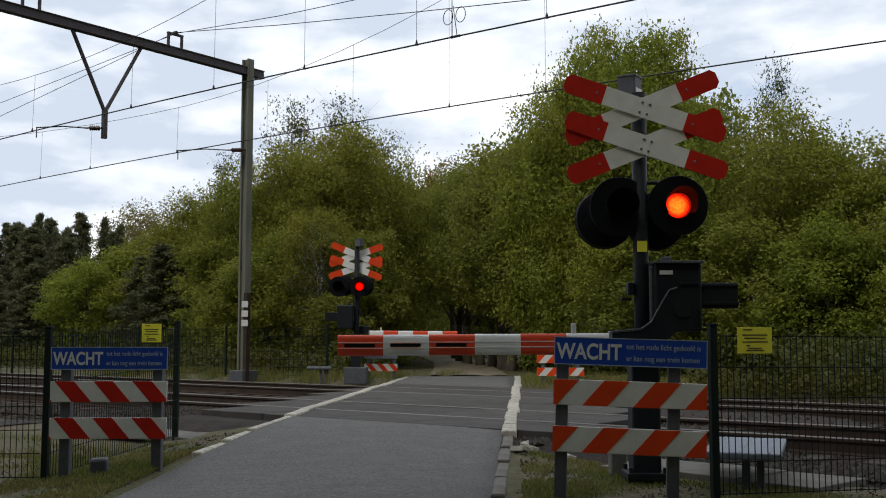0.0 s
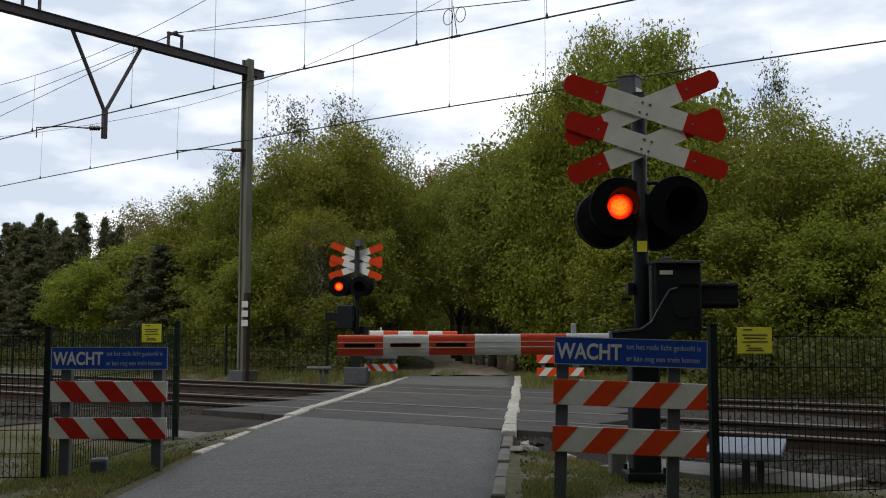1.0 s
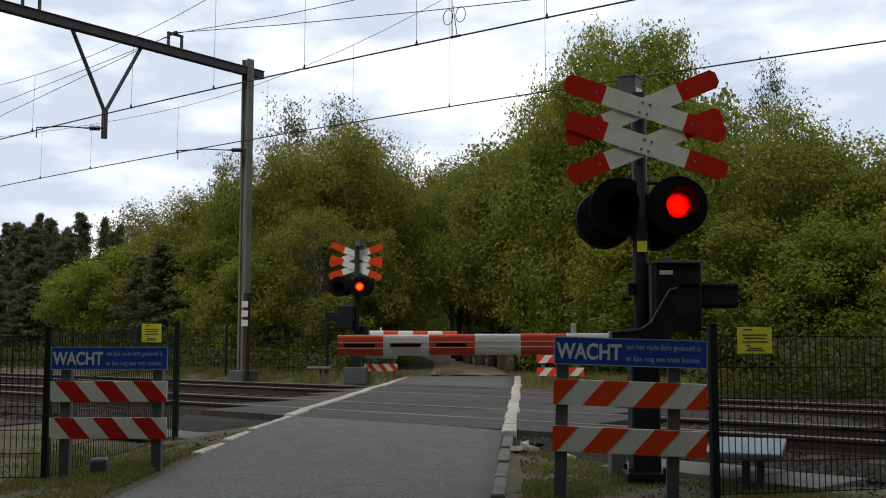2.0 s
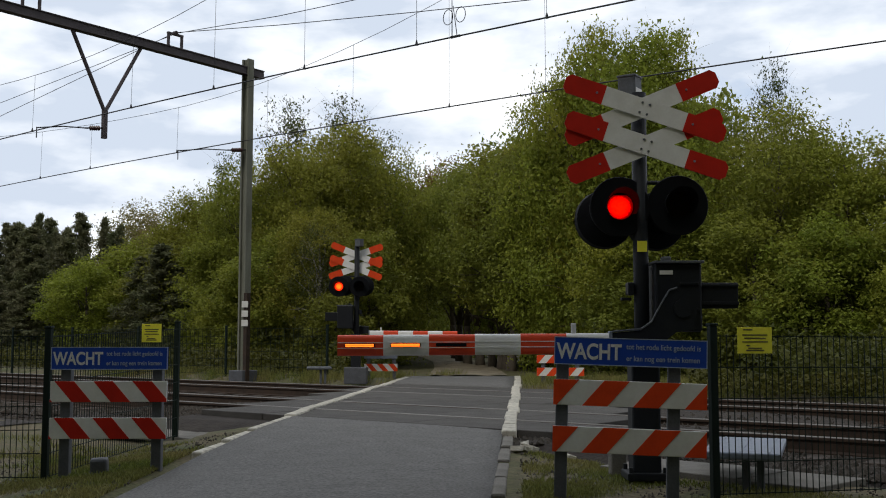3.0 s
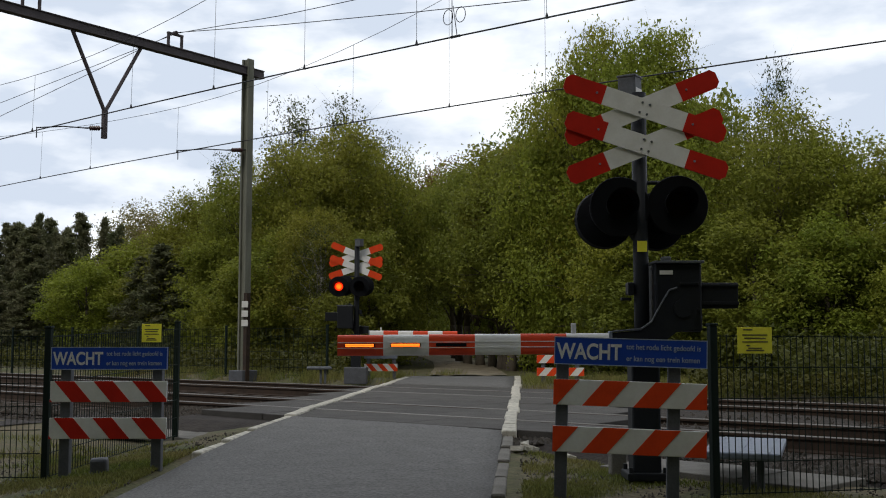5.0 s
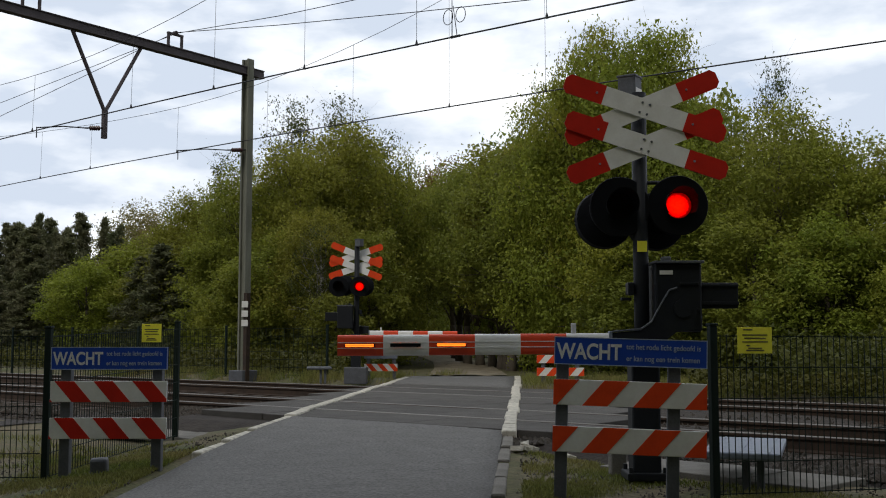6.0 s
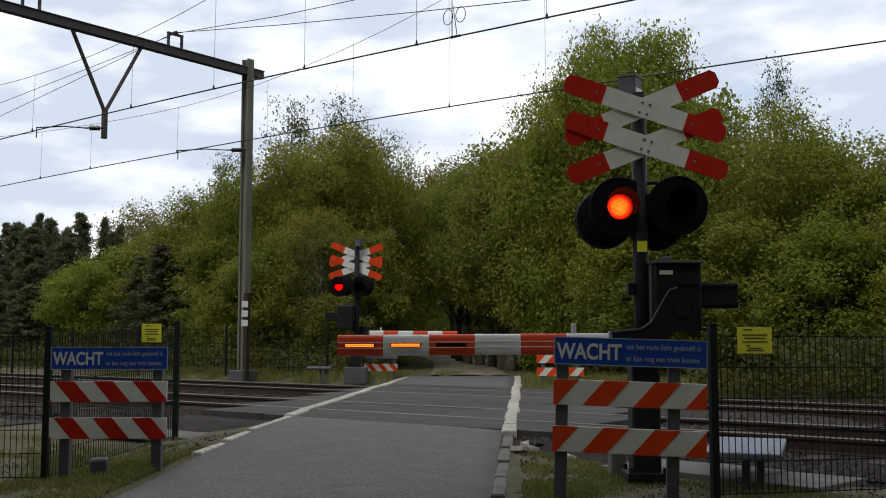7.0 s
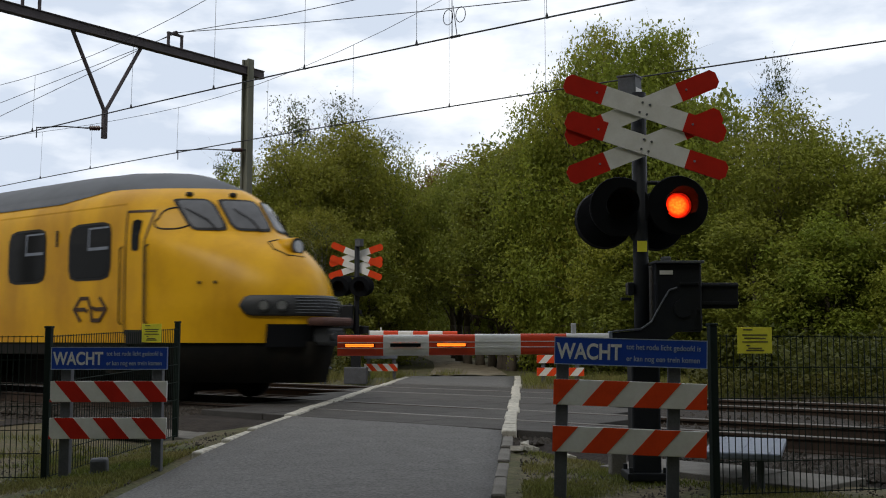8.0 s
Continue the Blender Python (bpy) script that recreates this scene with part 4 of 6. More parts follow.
def build_wires():
    s0 = MAST_S

    def contact_near(x):
        return 5.22 - 0.0011 * (x + 3.0) ** 2 if -22 < x < 12 else 4.95

    def contact_far(x):
        return 5.42 - 0.0009 * (x + 7.0) ** 2 if -26 < x < 10 else 5.15

    def messenger_near(x):
        return min(8.6, 6.32 + (0.0155 if x > -11 else 0.0045) * (x + 11) ** 2)

    def messenger_far(x):
        return min(8.6, 6.50 + (0.0145 if x > -11.8 else 0.0045) * (x + 11.8) ** 2)

    for q, contact, messenger, drops in ((0.0, contact_near, messenger_near, (-16, -13.2, -10.45, -7.2, -4.91, -2.75, -0.48, 1.72)),
                                         (SPACING, contact_far, messenger_far, (-20, -17.0, -14.7, -11.2, -8.1, -5.55, -3.06, -0.9))):
        xs = [-60, -45, -30] + [-21 + 1.5 * i for i in range(22)] + [20, 34]
        wire("contact_wire", [to_track(x, q, contact(x)) for x in xs], 0.0125, "dark contact wire")
        xm = [-60, -45, -34] + [-26 + 1.25 * i for i in range(24)] + [18, 34]
        wire("messenger_wire", [to_track(x, q + 0.05, messenger(x)) for x in xm], 0.006, "thin messenger wire")
        for x in drops:
            bm = bmesh.new()
            tube(bm, to_track(x, q, contact(x)), to_track(x - 0.04, q + 0.05, messenger(x)), 0.0035, 0.0035, 5)
            tube(bm, to_track(x, q, contact(x) - 0.01), to_track(x, q, contact(x) + 0.07), 0.028, 0.008, 6)
            tagged(part("dropper", bm, M_WIRE), "thin dropper wire with clamp between overhead wires", "wire", group="droppers", kind="structure")
    # feeder wires over the saddle
    q = 4.44
    wire("feeder_wire", [to_track(x, q, z) for x, z in ((-40, 6.2), (-19.6, 7.42), (s0, 8.47), (-8, 7.98), (-4.1, 7.52), (-1.35, 7.22), (3, 6.95), (20, 6.6))], 0.009, "thin feeder wire")
    wire("feeder_wire", [to_track(x, q + 0.06, z) for x, z in ((-40, 7.2), (-19.6, 7.85), (s0, 8.47), (-8.1, 8.22), (-5.6, 8.12), (0, 7.95), (20, 7.6))], 0.009, "thin feeder wire")
    # curled jumper on the near contact wire
    bm = bmesh.new()
    zc = contact_near(0.2)
    for sg in (-1, 1):
        pts = []
        for i in range(15):
            a = 2 * math.pi * i / 14
            pts.append(to_track(0.2 + sg * (0.11 - 0.085 * math.cos(a)), 0.0, zc + 0.30 + 0.085 * math.sin(a) * 1.3))
        path_tube(bm, pts, [0.006] * 15, 5)
    tube(bm, to_track(0.16, 0, zc), to_track(0.16, 0, zc + 0.62), 0.008, 0.006, 5)
    tube(bm, to_track(0.25, 0, zc), to_track(0.18, 0, zc + 0.45), 0.007, 0.006, 5)
    tube(bm, to_track(0.14, 0, zc), to_track(0.30, 0, zc), 0.02, 0.02, 6)
    tagged(part("wire_jumper", bm, M_WIRE), "curled jumper cable on the overhead wire", "wire", kind="structure")


# ---- trees ----
def leaf_cloud(name, centres, normals, size, material, aspect=0.66):
    """Many small pointed leaves, one blade each, turned mostly to the light."""
    n = len(centres)
    rng = np.random.default_rng(len(centres))
    nn = normals / (np.linalg.norm(normals, axis=1)[:, None] + 1e-6) + rng.normal(0, 0.85, (n, 3))
    nn /= np.linalg.norm(nn, axis=1)[:, None] + 1e-6
    d1 = np.cross(nn, rng.normal(size=(n, 3)))
    d1 /= np.linalg.norm(d1, axis=1)[:, None] + 1e-6
    d2 = np.cross(nn, d1)
    L = (size * rng.uniform(0.7, 1.3, n))[:, None]
    v = np.stack([centres - d1 * L / 2 + d2 * L * aspect / 2, centres - d1 * L * 0.38 - d2 * L * aspect / 2, centres + d1 * L / 2], 1).reshape(-1, 3)
    me = bpy.data.meshes.new(name)
    me.from_pydata(v.tolist(), [], np.arange(3 * n).reshape(-1, 3).tolist())
    me.materials.append(material)
    return me


def grow(bm, rng, start, direction, length, radius, depth, tips, bend=0.25, up=0.15):
    """A limb as tapered segments with side limbs; tips gathers the ends."""
    p = Vector(start)
    d = Vector(direction).normalized()
    steps = 4
    pts, radii = [p.copy()], [radius]
    for i in range(steps):
        d = (d + Vector(rng.normal(0, bend * 0.5, 3)) + Vector((0, 0, up * 0.4))).normalized()
        p = p + d * (length / steps)
        pts.append(p.copy())
        radii.append(radius * (1 - 0.75 * (i + 1) / steps))
        if depth > 0 and i >= 1:
            for k in range(2):
                side = Vector(rng.normal(0, 1, 3))
                side = (side - side.dot(d) * d).normalized()
                nd = (d * 0.55 + side * 0.9).normalized()
                grow(bm, rng, p, nd, length * 0.55, radii[-1] * 0.6, depth - 1, tips, bend, up)
    path_tube(bm, pts, radii, 6 if radius > 0.05 else 4)
    tips.append(p.copy())


def tree_meshes(seed, h, r, clear, leaf, count, leaf_material, bark, lobes=15, sparse=0.0, flat=1.0):
    """Trunk and crown meshes of one tree: height h, crown radius r, bare stem up to clear * h."""
    rng = np.random.default_rng(seed)
    bm = bmesh.new()
    tips = []
    tr = 0.02 * h + 0.03
    lean = rng.normal(0, 0.03, 2)
    stem = [Vector((lean[0] * z + 0.12 * math.sin(z * 0.7 + seed), lean[1] * z + 0.1 * math.cos(z * 0.6 + seed), z)) for z in np.linspace(-0.25, h * 0.88, 9)]
    path_tube(bm, stem, [tr * (1.25 if i == 0 else 1 - 0.88 * i / 8) for i in range(9)], 9)
    lobe_c = []
    for i in range(lobes):
        t = (i + 0.5) / lobes
        z = h * (clear + (0.97 - clear) * t)
        prof = math.sin(math.pi * min(0.97, 0.20 + 0.74 * t)) ** 0.75
        a = i * 2.4 + rng.uniform(-0.4, 0.4)
        rad = r * prof * rng.uniform(0.35, 0.85)
        c = Vector((math.cos(a) * rad, math.sin(a) * rad, z))
        lobe_c.append((c, r * rng.uniform(0.30, 0.52) * (0.7 + 0.4 * prof)))
        k = min(7, max(1, int(8 * max(0.12, (z / h - 0.12)))))
        s = stem[k]
        dvec = c - s
        grow(bm, rng, s, dvec, dvec.length * 1.05, tr * 0.34 * (1.1 - 0.7 * t), 1, tips, 0.22, 0.1)
    me_t = bpy.data.meshes.new("trunk")
    bm.to_mesh(me_t)
    bm.free()
    me_t.materials.append(bark)
    me_t.shade_smooth()
    cs, ns = [], []
    per = count // lobes
    for c, rad in lobe_c:
        clumps = max(6, int(44 * (1 - sparse)))
        for k in range(clumps):
            dv = rng.normal(size=3)
            dv /= np.linalg.norm(dv)
            dv[2] = dv[2] * 0.8 + 0.12
            cc = np.array(c) + dv * rad * rng.uniform(0.55, 1.12) * np.array([1, 1, flat])
            m = int(per // clumps * rng.uniform(0.5, 1.5) * (0.62 if c.z > 0.82 * h else 1.0))
            spread = rad * rng.uniform(0.13, 0.32)
            pts = cc + rng.normal(0, 1, (m, 3)) * spread * np.array([1, 1, 0.75])
            cs.append(pts)
            ns.append(np.tile(dv * 0.8 + np.array([0, 0, 0.45]), (m, 1)))
    cs, ns = np.concatenate(cs), np.concatenate(ns)
    size = np.full(len(cs), leaf)
    return me_t, leaf_cloud("crown", cs, ns, size, leaf_material)


def plant(meshes, x, y, turn, sc, label, category="tree", name="tree", group="wood edge trees", sx=1.0):
    ob = thing(name, label, category, Matrix.Translation((x, y, ground_z(x, y) - 0.02)) @ pose(0, 0, 0, 0, 0, turn), group)
    ob.scale = (sc * sx, sc * sx, sc)
    for nm, me in zip(("trunk", "crown"), meshes):
        o = new(nm, me)
        o.parent = ob
    return ob


SWAY = []


# ---- the train ----
TIP = ((0.90, 0.16), (1.50, 0.12), (1.83, 0.24), (2.08, 0.44), (2.30, 0.70), (2.50, 1.02), (2.64, 1.28), (3.14, 1.66), (3.36, 1.98), (3.55, 2.45), (3.72, 3.1), (3.82, 3.9), (3.88, 5.2))
WIDE = ((0.90, 1.41), (1.5, 1.43), (2.6, 1.43), (2.9, 1.415), (3.10, 1.385), (3.30, 1.30), (3.5, 1.12), (3.68, 0.84), (3.80, 0.52), (3.86, 0.22), (3.88, 0.02))


def along(table, z):
    for (a, va), (b, vb) in zip(table, table[1:]):
        if z <= b:
            t = max(0, (z - a) / (b - a))
            return va + (vb - va) * t
    return table[-1][1]


def smooth_along(table, z, h=0.06):
    return (along(table, z - h) + along(table, z) * 2 + along(table, z + h)) / 4


def nose(z):
    """Tip distance, depth of the rounded front, half width and roundness at height z."""
    e = ease(1.5, 2.65, z)
    return smooth_along(TIP, z) + 0.12 - 0.08 * e, 2.75 - 1.1 * e, smooth_along(WIDE, z, 0.03), 1.85 - 0.38 * e


def surf(d, z, side, lift=0.0):
    """Point on the body's skin at d behind the coupler and height z."""
    tip, depth, w, PW = nose(z)
    if d >= tip + depth:
        return Vector((-d, side * (w + lift), z))
    f = max(0.0, min(1.0, 1 - (d - tip) / depth))
    return Vector((-d, side * (w * (1 - f ** PW) ** (1 / PW) + lift), z))


def front(y, z, lift=0.0):
    """Point on the nose straight ahead of lateral place y and height z, pushed out by lift."""
    def on(yy, zz):
        tip, depth, w, PW = nose(zz)
        r = min(1.0, abs(yy) / w)
        return Vector((-(tip + depth * (1 - (1 - r ** PW) ** (1 / PW))), yy, zz))
    p = on(y, z)
    a = on(y + 0.02, z) - on(y - 0.02, z)
    b = on(y, z + 0.02) - on(y, z - 0.02)
    nrm = a.cross(b).normalized()
    if nrm.x < 0:
        nrm = -nrm
    return p + nrm * lift


def plan_line(z, n=22):
    """Outline of the body at height z, from the rear on one side round the nose to the rear on the other."""
    tip, depth, w, PW = nose(z)
    pts = [(-24.0, -w), (-12.0, -w), (-6.5, -w)]
    for i in range(2 * n + 1):
        a = math.pi * i / (2 * n) - math.pi / 2
        c, s = max(0.0, math.cos(a)), math.sin(a)
        pts.append((-(tip + depth * (1 - c ** (2 / PW))), math.copysign(w * abs(s) ** (2 / PW), s)))
    return pts + [(-6.5, w), (-12.0, w), (-24.0, w)]


def body_shell(bm, levels, cap):
    rows = [[bm.verts.new((x, y, z)) for x, y in plan_line(z)] for z in levels]
    for a, b in zip(rows, rows[1:]):
        for i in range(len(a) - 1):
            bm.faces.new((a[i], a[i + 1], b[i + 1], b[i]))
        bm.faces.new((a[-1], a[0], b[0], b[-1]))
    if cap:
        bm.faces.new(rows[-1])
    return bm


def nose_patch(bm, y0, y1, z0, z1, lift, nx=10, nz=6, shape=None):
    g = []
    for i in range(nx + 1):
        row = []
        for j in range(nz + 1):
            u, v = i / nx, j / nz
            if shape:
                u, v = shape(u, v)
            row.append(bm.verts.new(front(y0 + (y1 - y0) * u, z0 + (z1 - z0) * v, lift)))
        g.append(row)
    for i in range(nx):
        for j in range(nz):
            bm.faces.new((g[i][j], g[i + 1][j], g[i + 1][j + 1], g[i][j + 1]))
    return bm


def skin_patch(bm, d0, d1, z0, z1, side, lift, nx=8, nz=6, shape=None, thick=0.0):
    """A panel that follows the body's skin, a little proud of it."""
    g = []
    for i in range(nx + 1):
        row = []
        for j in range(nz + 1):
            u, v = i / nx, j / nz
            if shape:
                u, v = shape(u, v)
            row.append(bm.verts.new(surf(d0 + (d1 - d0) * u, z0 + (z1 - z0) * v, side, lift)))
        g.append(row)
    for i in range(nx):
        for j in range(nz):
            q = (g[i][j], g[i][j + 1], g[i + 1][j + 1], g[i + 1][j])
            bm.faces.new(q if side > 0 else q[::-1])
    return bm


def rounded(u, v):
    """Unit square with rounded corners."""
    x, y = 2 * u - 1, 2 * v - 1
    k = 0.10
    fx = x * (1 - k * y ** 8)
    fy = y * (1 - k * x ** 8)
    return (fx + 1) / 2, (fy + 1) / 2


def build_train():
    tr = thing("train", "yellow electric train with grey roof and rounded nose", "train", TRACK)
    bm = bmesh.new()
    body_shell(bm, [0.92, 0.96, 1.1, 1.25, 1.4, 1.5, 1.6, 1.7, 1.8, 1.9, 2.0, 2.1, 2.2, 2.3, 2.4, 2.5, 2.58, 2.66, 2.75, 2.85, 2.95, 3.05, 3.14, 3.22, 3.30, 3.36, 3.42], False)
    part("body", bm, M_YELLOW, tr, "glossy yellow car body", True)
    bm = bmesh.new()
    body_shell(bm, [3.415, 3.46, 3.52, 3.58, 3.64, 3.70, 3.75, 3.80, 3.84, 3.87, 3.88], True)
    for v in bm.verts:
        v.co.z += (v.co.z - 3.415) * 0.17
    roof = part("roof", bm, M_ROOF, tr, "weathered grey roof", True)
    bm = bmesh.new()
    for sd in (-1, 1):
        skin_patch(bm, 5.2, 24, 3.28, 3.43, sd, 0.014, 8, 6)
        skin_patch(bm, 3.9, 5.2, 3.28, 3.43, sd, 0.014, 8, 6, lambda u, v: (u, 1 - (1 - v) * u))
    part("roof_edge", bm, M_ROOF, roof)
    bm = bmesh.new()
    for sd in (-1, 1):
        for d0, d1 in ((3.3, 24),):
            box(bm, (-(d0 + d1) / 2, sd * 1.36, 3.13), (d1 - d0, 0.03, 0.03))
    part("gutter", bm, M_YELLOW, tr)
    for d in (9.4, 12.6, 16.5):
        bm = bmesh.new()
        box(bm, (-d, 0, 3.88), (0.9, 0.5, 0.12), None, 0.03)
        part("roof_vent", bm, M_ROOF, tr)
    # windows along both sides
    for sd in (-1, 1):
        for k in range(9):
            d0 = 3.62 + 1.86 * k
            win_l = 1.13
            bm = bmesh.new()
            skin_patch(bm, d0 - 0.03, d0 + win_l + 0.03, 1.93, 2.88, sd, 0.006, 6, 6, rounded)
            w = part("window", bm, M_RUBBER, tr, "dark rubber framed window")
            bm = bmesh.new()
            skin_patch(bm, d0 + 0.02, d0 + win_l - 0.02, 1.97, 2.84, sd, 0.010, 6, 6, rounded)
            part("pane", bm, M_GLASSDARK, w, "dark window glass")
            bm = bmesh.new()
            for a, b, c, e in ((0.05, 0.60, 2.42, 2.47), (0.56, 0.60, 2.42, 2.80), (0.05, 0.60, 2.77, 2.80)):
                skin_patch(bm, d0 + a, d0 + b, c, e, sd, 0.016, 1, 1)
            part("hopper_frame", bm, M_GALV, w, "grey hopper window frame")
        # cab door
        bm = bmesh.new()
        for a, b, c, e in ((2.72, 2.75, 1.05, 3.0), (3.19, 3.22, 1.05, 3.0), (2.72, 3.22, 2.98, 3.02)):
            skin_patch(bm, a, b, c, e, sd, 0.014, 2, 8)
        dr = part("cab_door", bm, M_EMBLEM, tr, "narrow cab door outline")
        bm = bmesh.new()
        skin_patch(bm, 2.87, 3.07, 2.36, 2.86, sd, 0.008, 3, 4, rounded)
        part("door_window", bm, M_GLASSDARK, dr, "small dark window")
        for d in (2.66, 3.3):
            bm = bmesh.new()
            path_tube(bm, [surf(d, 1.2, sd, 0.0), surf(d, 1.25, sd, 0.05), surf(d, 2.40, sd, 0.05), surf(d, 2.45, sd, 0.0)], [0.013] * 4, 6)
            part("grab_rail", bm, M_SKIRT, dr)
        bm = bmesh.new()
        skin_patch(bm, 2.72, 3.2, 0.90, 1.12, sd, 0.006, 2, 2)
        part("door_step", bm, M_RUBBER, dr, "flat black patch at the step recess")
        # yellow cab side blind, a rounded outline
        bm = bmesh.new()
        outl = []
        for i in range(28):
            a = 2 * math.pi * i / 28
            cx, cz = 2.42, 2.87
            rx, rz = 0.27, 0.18
            px_, pz = cx + rx * math.copysign(abs(math.cos(a)) ** 0.7, math.cos(a)) * (1.0 if math.sin(a) < 0 else 0.82), cz + rz * math.copysign(abs(math.sin(a)) ** 0.8, math.sin(a))
            outl.append(surf(px_, pz, sd, 0.004))
        path_tube(bm, outl + outl[:1], [0.014] * 29, 5)
        part("blind_window", bm, M_RUBBER, tr, "black rubber rim of a blanked window")
        # class mark and emblem
        if sd == -1:
            words("1", 0.36, M_RUBBER, tr, Matrix.Translation((-5.22, sd * 1.438, 2.55)) @ pose(0, 0, 0, 90, 0, 0), 0.003, 0.016, "class_mark")
            for sgn in (-1, 1):
                zz = 1.46
                pl = [(-sgn * 0.27, -sgn * 0.18), (-sgn * 0.44, 0.0), (-sgn * 0.27, sgn * 0.18), (-sgn * 0.06, sgn * 0.18), (0.03, 0.0)]
                pl2 = [(-sgn * 0.42, 0.0), (-sgn * 0.14, 0.0), (-sgn * 0.08, -sgn * 0.03)]
                for line in (pl, pl2):
                    for (x0, z0), (x1, z1) in zip(line, line[1:]):
                        dv = Vector((x1 - x0, 0, z1 - z0))
                        mm = Matrix.Translation((-4.13 + (x0 + x1) / 2, -1.437, zz + (z0 + z1) / 2)) @ pose(0, 0, 0, 0, -math.degrees(math.atan2(z1 - z0, x1 - x0)), 0)
                        bm = bmesh.new()
                        box(bm, (0, 0, 0), (dv.length + 0.04, 0.004, 0.062), mm)
                        part("emblem_bar", bm, M_EMBLEM, tr, "dark brown painted emblem bar")
    # windscreen of three wide panes
    for y0, y1 in ((-1.03, -0.62), (-0.58, -0.02), (0.02, 0.58), (0.62, 1.03)):
        bm = bmesh.new()
        nose_patch(bm, y0, y1, 2.66, 3.20, 0.012, 12, 6, rounded)
        ws = part("windscreen", bm, M_RUBBER, tr, "rubber framed windscreen", True)
        bm = bmesh.new()
        nose_patch(bm, y0 + 0.035, y1 - 0.035, 2.70, 3.165, 0.018, 12, 6, rounded)
        part("pane", bm, M_SCREEN, ws, "windscreen glass with the sky's reflection in its grey", True)
        bm = bmesh.new()
        ym = (y0 + y1) / 2
        path_tube(bm, [front(ym + 0.06, 2.64, 0.03), front(ym + 0.02, 2.82, 0.045), front(ym - 0.14, 3.02, 0.04)], [0.014, 0.012, 0.008], 5)
        part("wiper", bm, M_RUBBER, ws)
    bm = bmesh.new()
    for y in (-0.80, -0.30):
        p = front(y, 3.27, 0.0)
        box(bm, p + Vector((0.03, 0, 0.02)), (0.09, 0.10, 0.06), None, 0.015)
    part("marker_light", bm, M_RUBBER, tr, "small black roof light")
    bm = bmesh.new()
    for y in (-1.20, -1.10):
        tube(bm, front(y, 1.83, 0.0), front(y, 1.83, 0.03), 0.025, 0.025, 8)
    part("bolt_head", bm, M_RUBBER, tr)
    # grey light band across the nose
    bm = bmesh.new()
    prev = None
    for i in range(41):
        f = i / 40 * 2 - 1
        hh = 0.155 * max(0.02, 1 - max(0, (abs(f) - 0.88) / 0.12) ** 2.2) ** 0.5
        row = [bm.verts.new(front(f * 0.95, 1.475 + hh * e, l)) for e, l in ((-1, -0.01), (-0.97, 0.035), (-0.8, 0.05), (0, 0.05), (0.8, 0.05), (0.97, 0.035), (1, -0.01))]
        if prev:
            for j in range(6):
                bm.faces.new((prev[j], row[j], row[j + 1], prev[j + 1]))
        prev = row
    band = part("light_band", bm, M_BAND, tr, "grey band with headlights and grille", True)
    for sd in (-1, 1):
        for y in (0.75, 0.58):
            a, b = front(sd * y, 1.475, 0.03), front(sd * y, 1.475, 0.075)
            bm = bmesh.new()
            tube(bm, a, b, 0.098, 0.09, 24)
            part("headlight_rim", bm, M_BAND, band)
            c, e = front(sd * y, 1.475, 0.07), front(sd * y, 1.475, 0.082)
            bm = bmesh.new()
            tube(bm, c, e, 0.072, 0.065, 24)
            part("headlight", bm, M_HEAD, band, "round clear headlight")
    for k in range(6):
        bm = bmesh.new()
        z = 1.375 + 0.04 * k
        pts = [front(-0.42 + 0.105 * i, z, 0.055) for i in range(9)]
        path_tube(bm, pts, [0.009] * 9, 5)
        part("grille_bar", bm, M_BOXGREY, band, "thin grille bar")
    # top lamp in its yellow fairing
    p, nr = front(0.0, 2.40, 0.0), Vector((1, 0, 0.12)).normalized()
    bm = bmesh.new()
    tube(bm, p - nr * 0.25, p + nr * 0.10, 0.19, 0.145, 24)
    tl = part("top_lamp", bm, M_YELLOW, tr, "round top headlight in a yellow fairing", True)
    bm = bmesh.new()
    tube(bm, p + nr * 0.09, p + nr * 0.115, 0.14, 0.135, 24)
    part("rim", bm, M_RUBBER, tl)
    bm = bmesh.new()
    tube(bm, p + nr * 0.11, p + nr * 0.122, 0.10, 0.095, 24)
    part("headlight", bm, M_HEAD, tl)
    bm = bmesh.new()
    pts = [front(y, z, 0.004) for y, z in ((0.02, 2.24), (-0.22, 2.26), (-0.34, 2.36), (-0.30, 2.48), (-0.10, 2.53))]
    path_tube(bm, pts, [0.012] * 5, 5)
    part("lamp_seal", bm, M_RUBBER, tl)
    # underframe, pilot, coupler, bogies
    bm = bmesh.new()
    prev = None
    for d in [0.19, 0.24, 0.35, 0.6, 0.9, 1.3, 1.8, 2.4, 3.0]:
        w = max(0.25, abs(surf(d, 0.95, 1).y)) * 0.97
        zb = 0.32 + 0.10 * max(0, (d - 2.0))
        row = [bm.verts.new((-d, -w, 0.94)), bm.verts.new((-d - 0.18, -w * 0.93, zb)), bm.verts.new((-d - 0.18, w * 0.93, zb)), bm.verts.new((-d, w, 0.94))]
        if prev:
            for i in range(3):
                bm.faces.new((prev[i], row[i], row[i + 1], prev[i + 1]))
        else:
            bm.faces.new(row)
        prev = row
    part("pilot", bm, M_SKIRT, tr, "dark grey pilot under the nose", True)
    bm = bmesh.new()
    box(bm, (-13.6, 0, 0.82), (20.8, 2.76, 0.22), None, 0.02)
    # long middle box, added to keep the gap under the train dark
    box(bm, (-13.0, 0, 0.5), (21.0, 1.2, 0.7), None, 0.03)
    for d in (8.5, 11.0, 13.5, 16):
        box(bm, (-d, 0, 0.55), (1.7, 2.5, 0.5), None, 0.03)
    part("underframe", bm, M_SKIRT, tr, "dark equipment boxes and an added filler box under the floor")
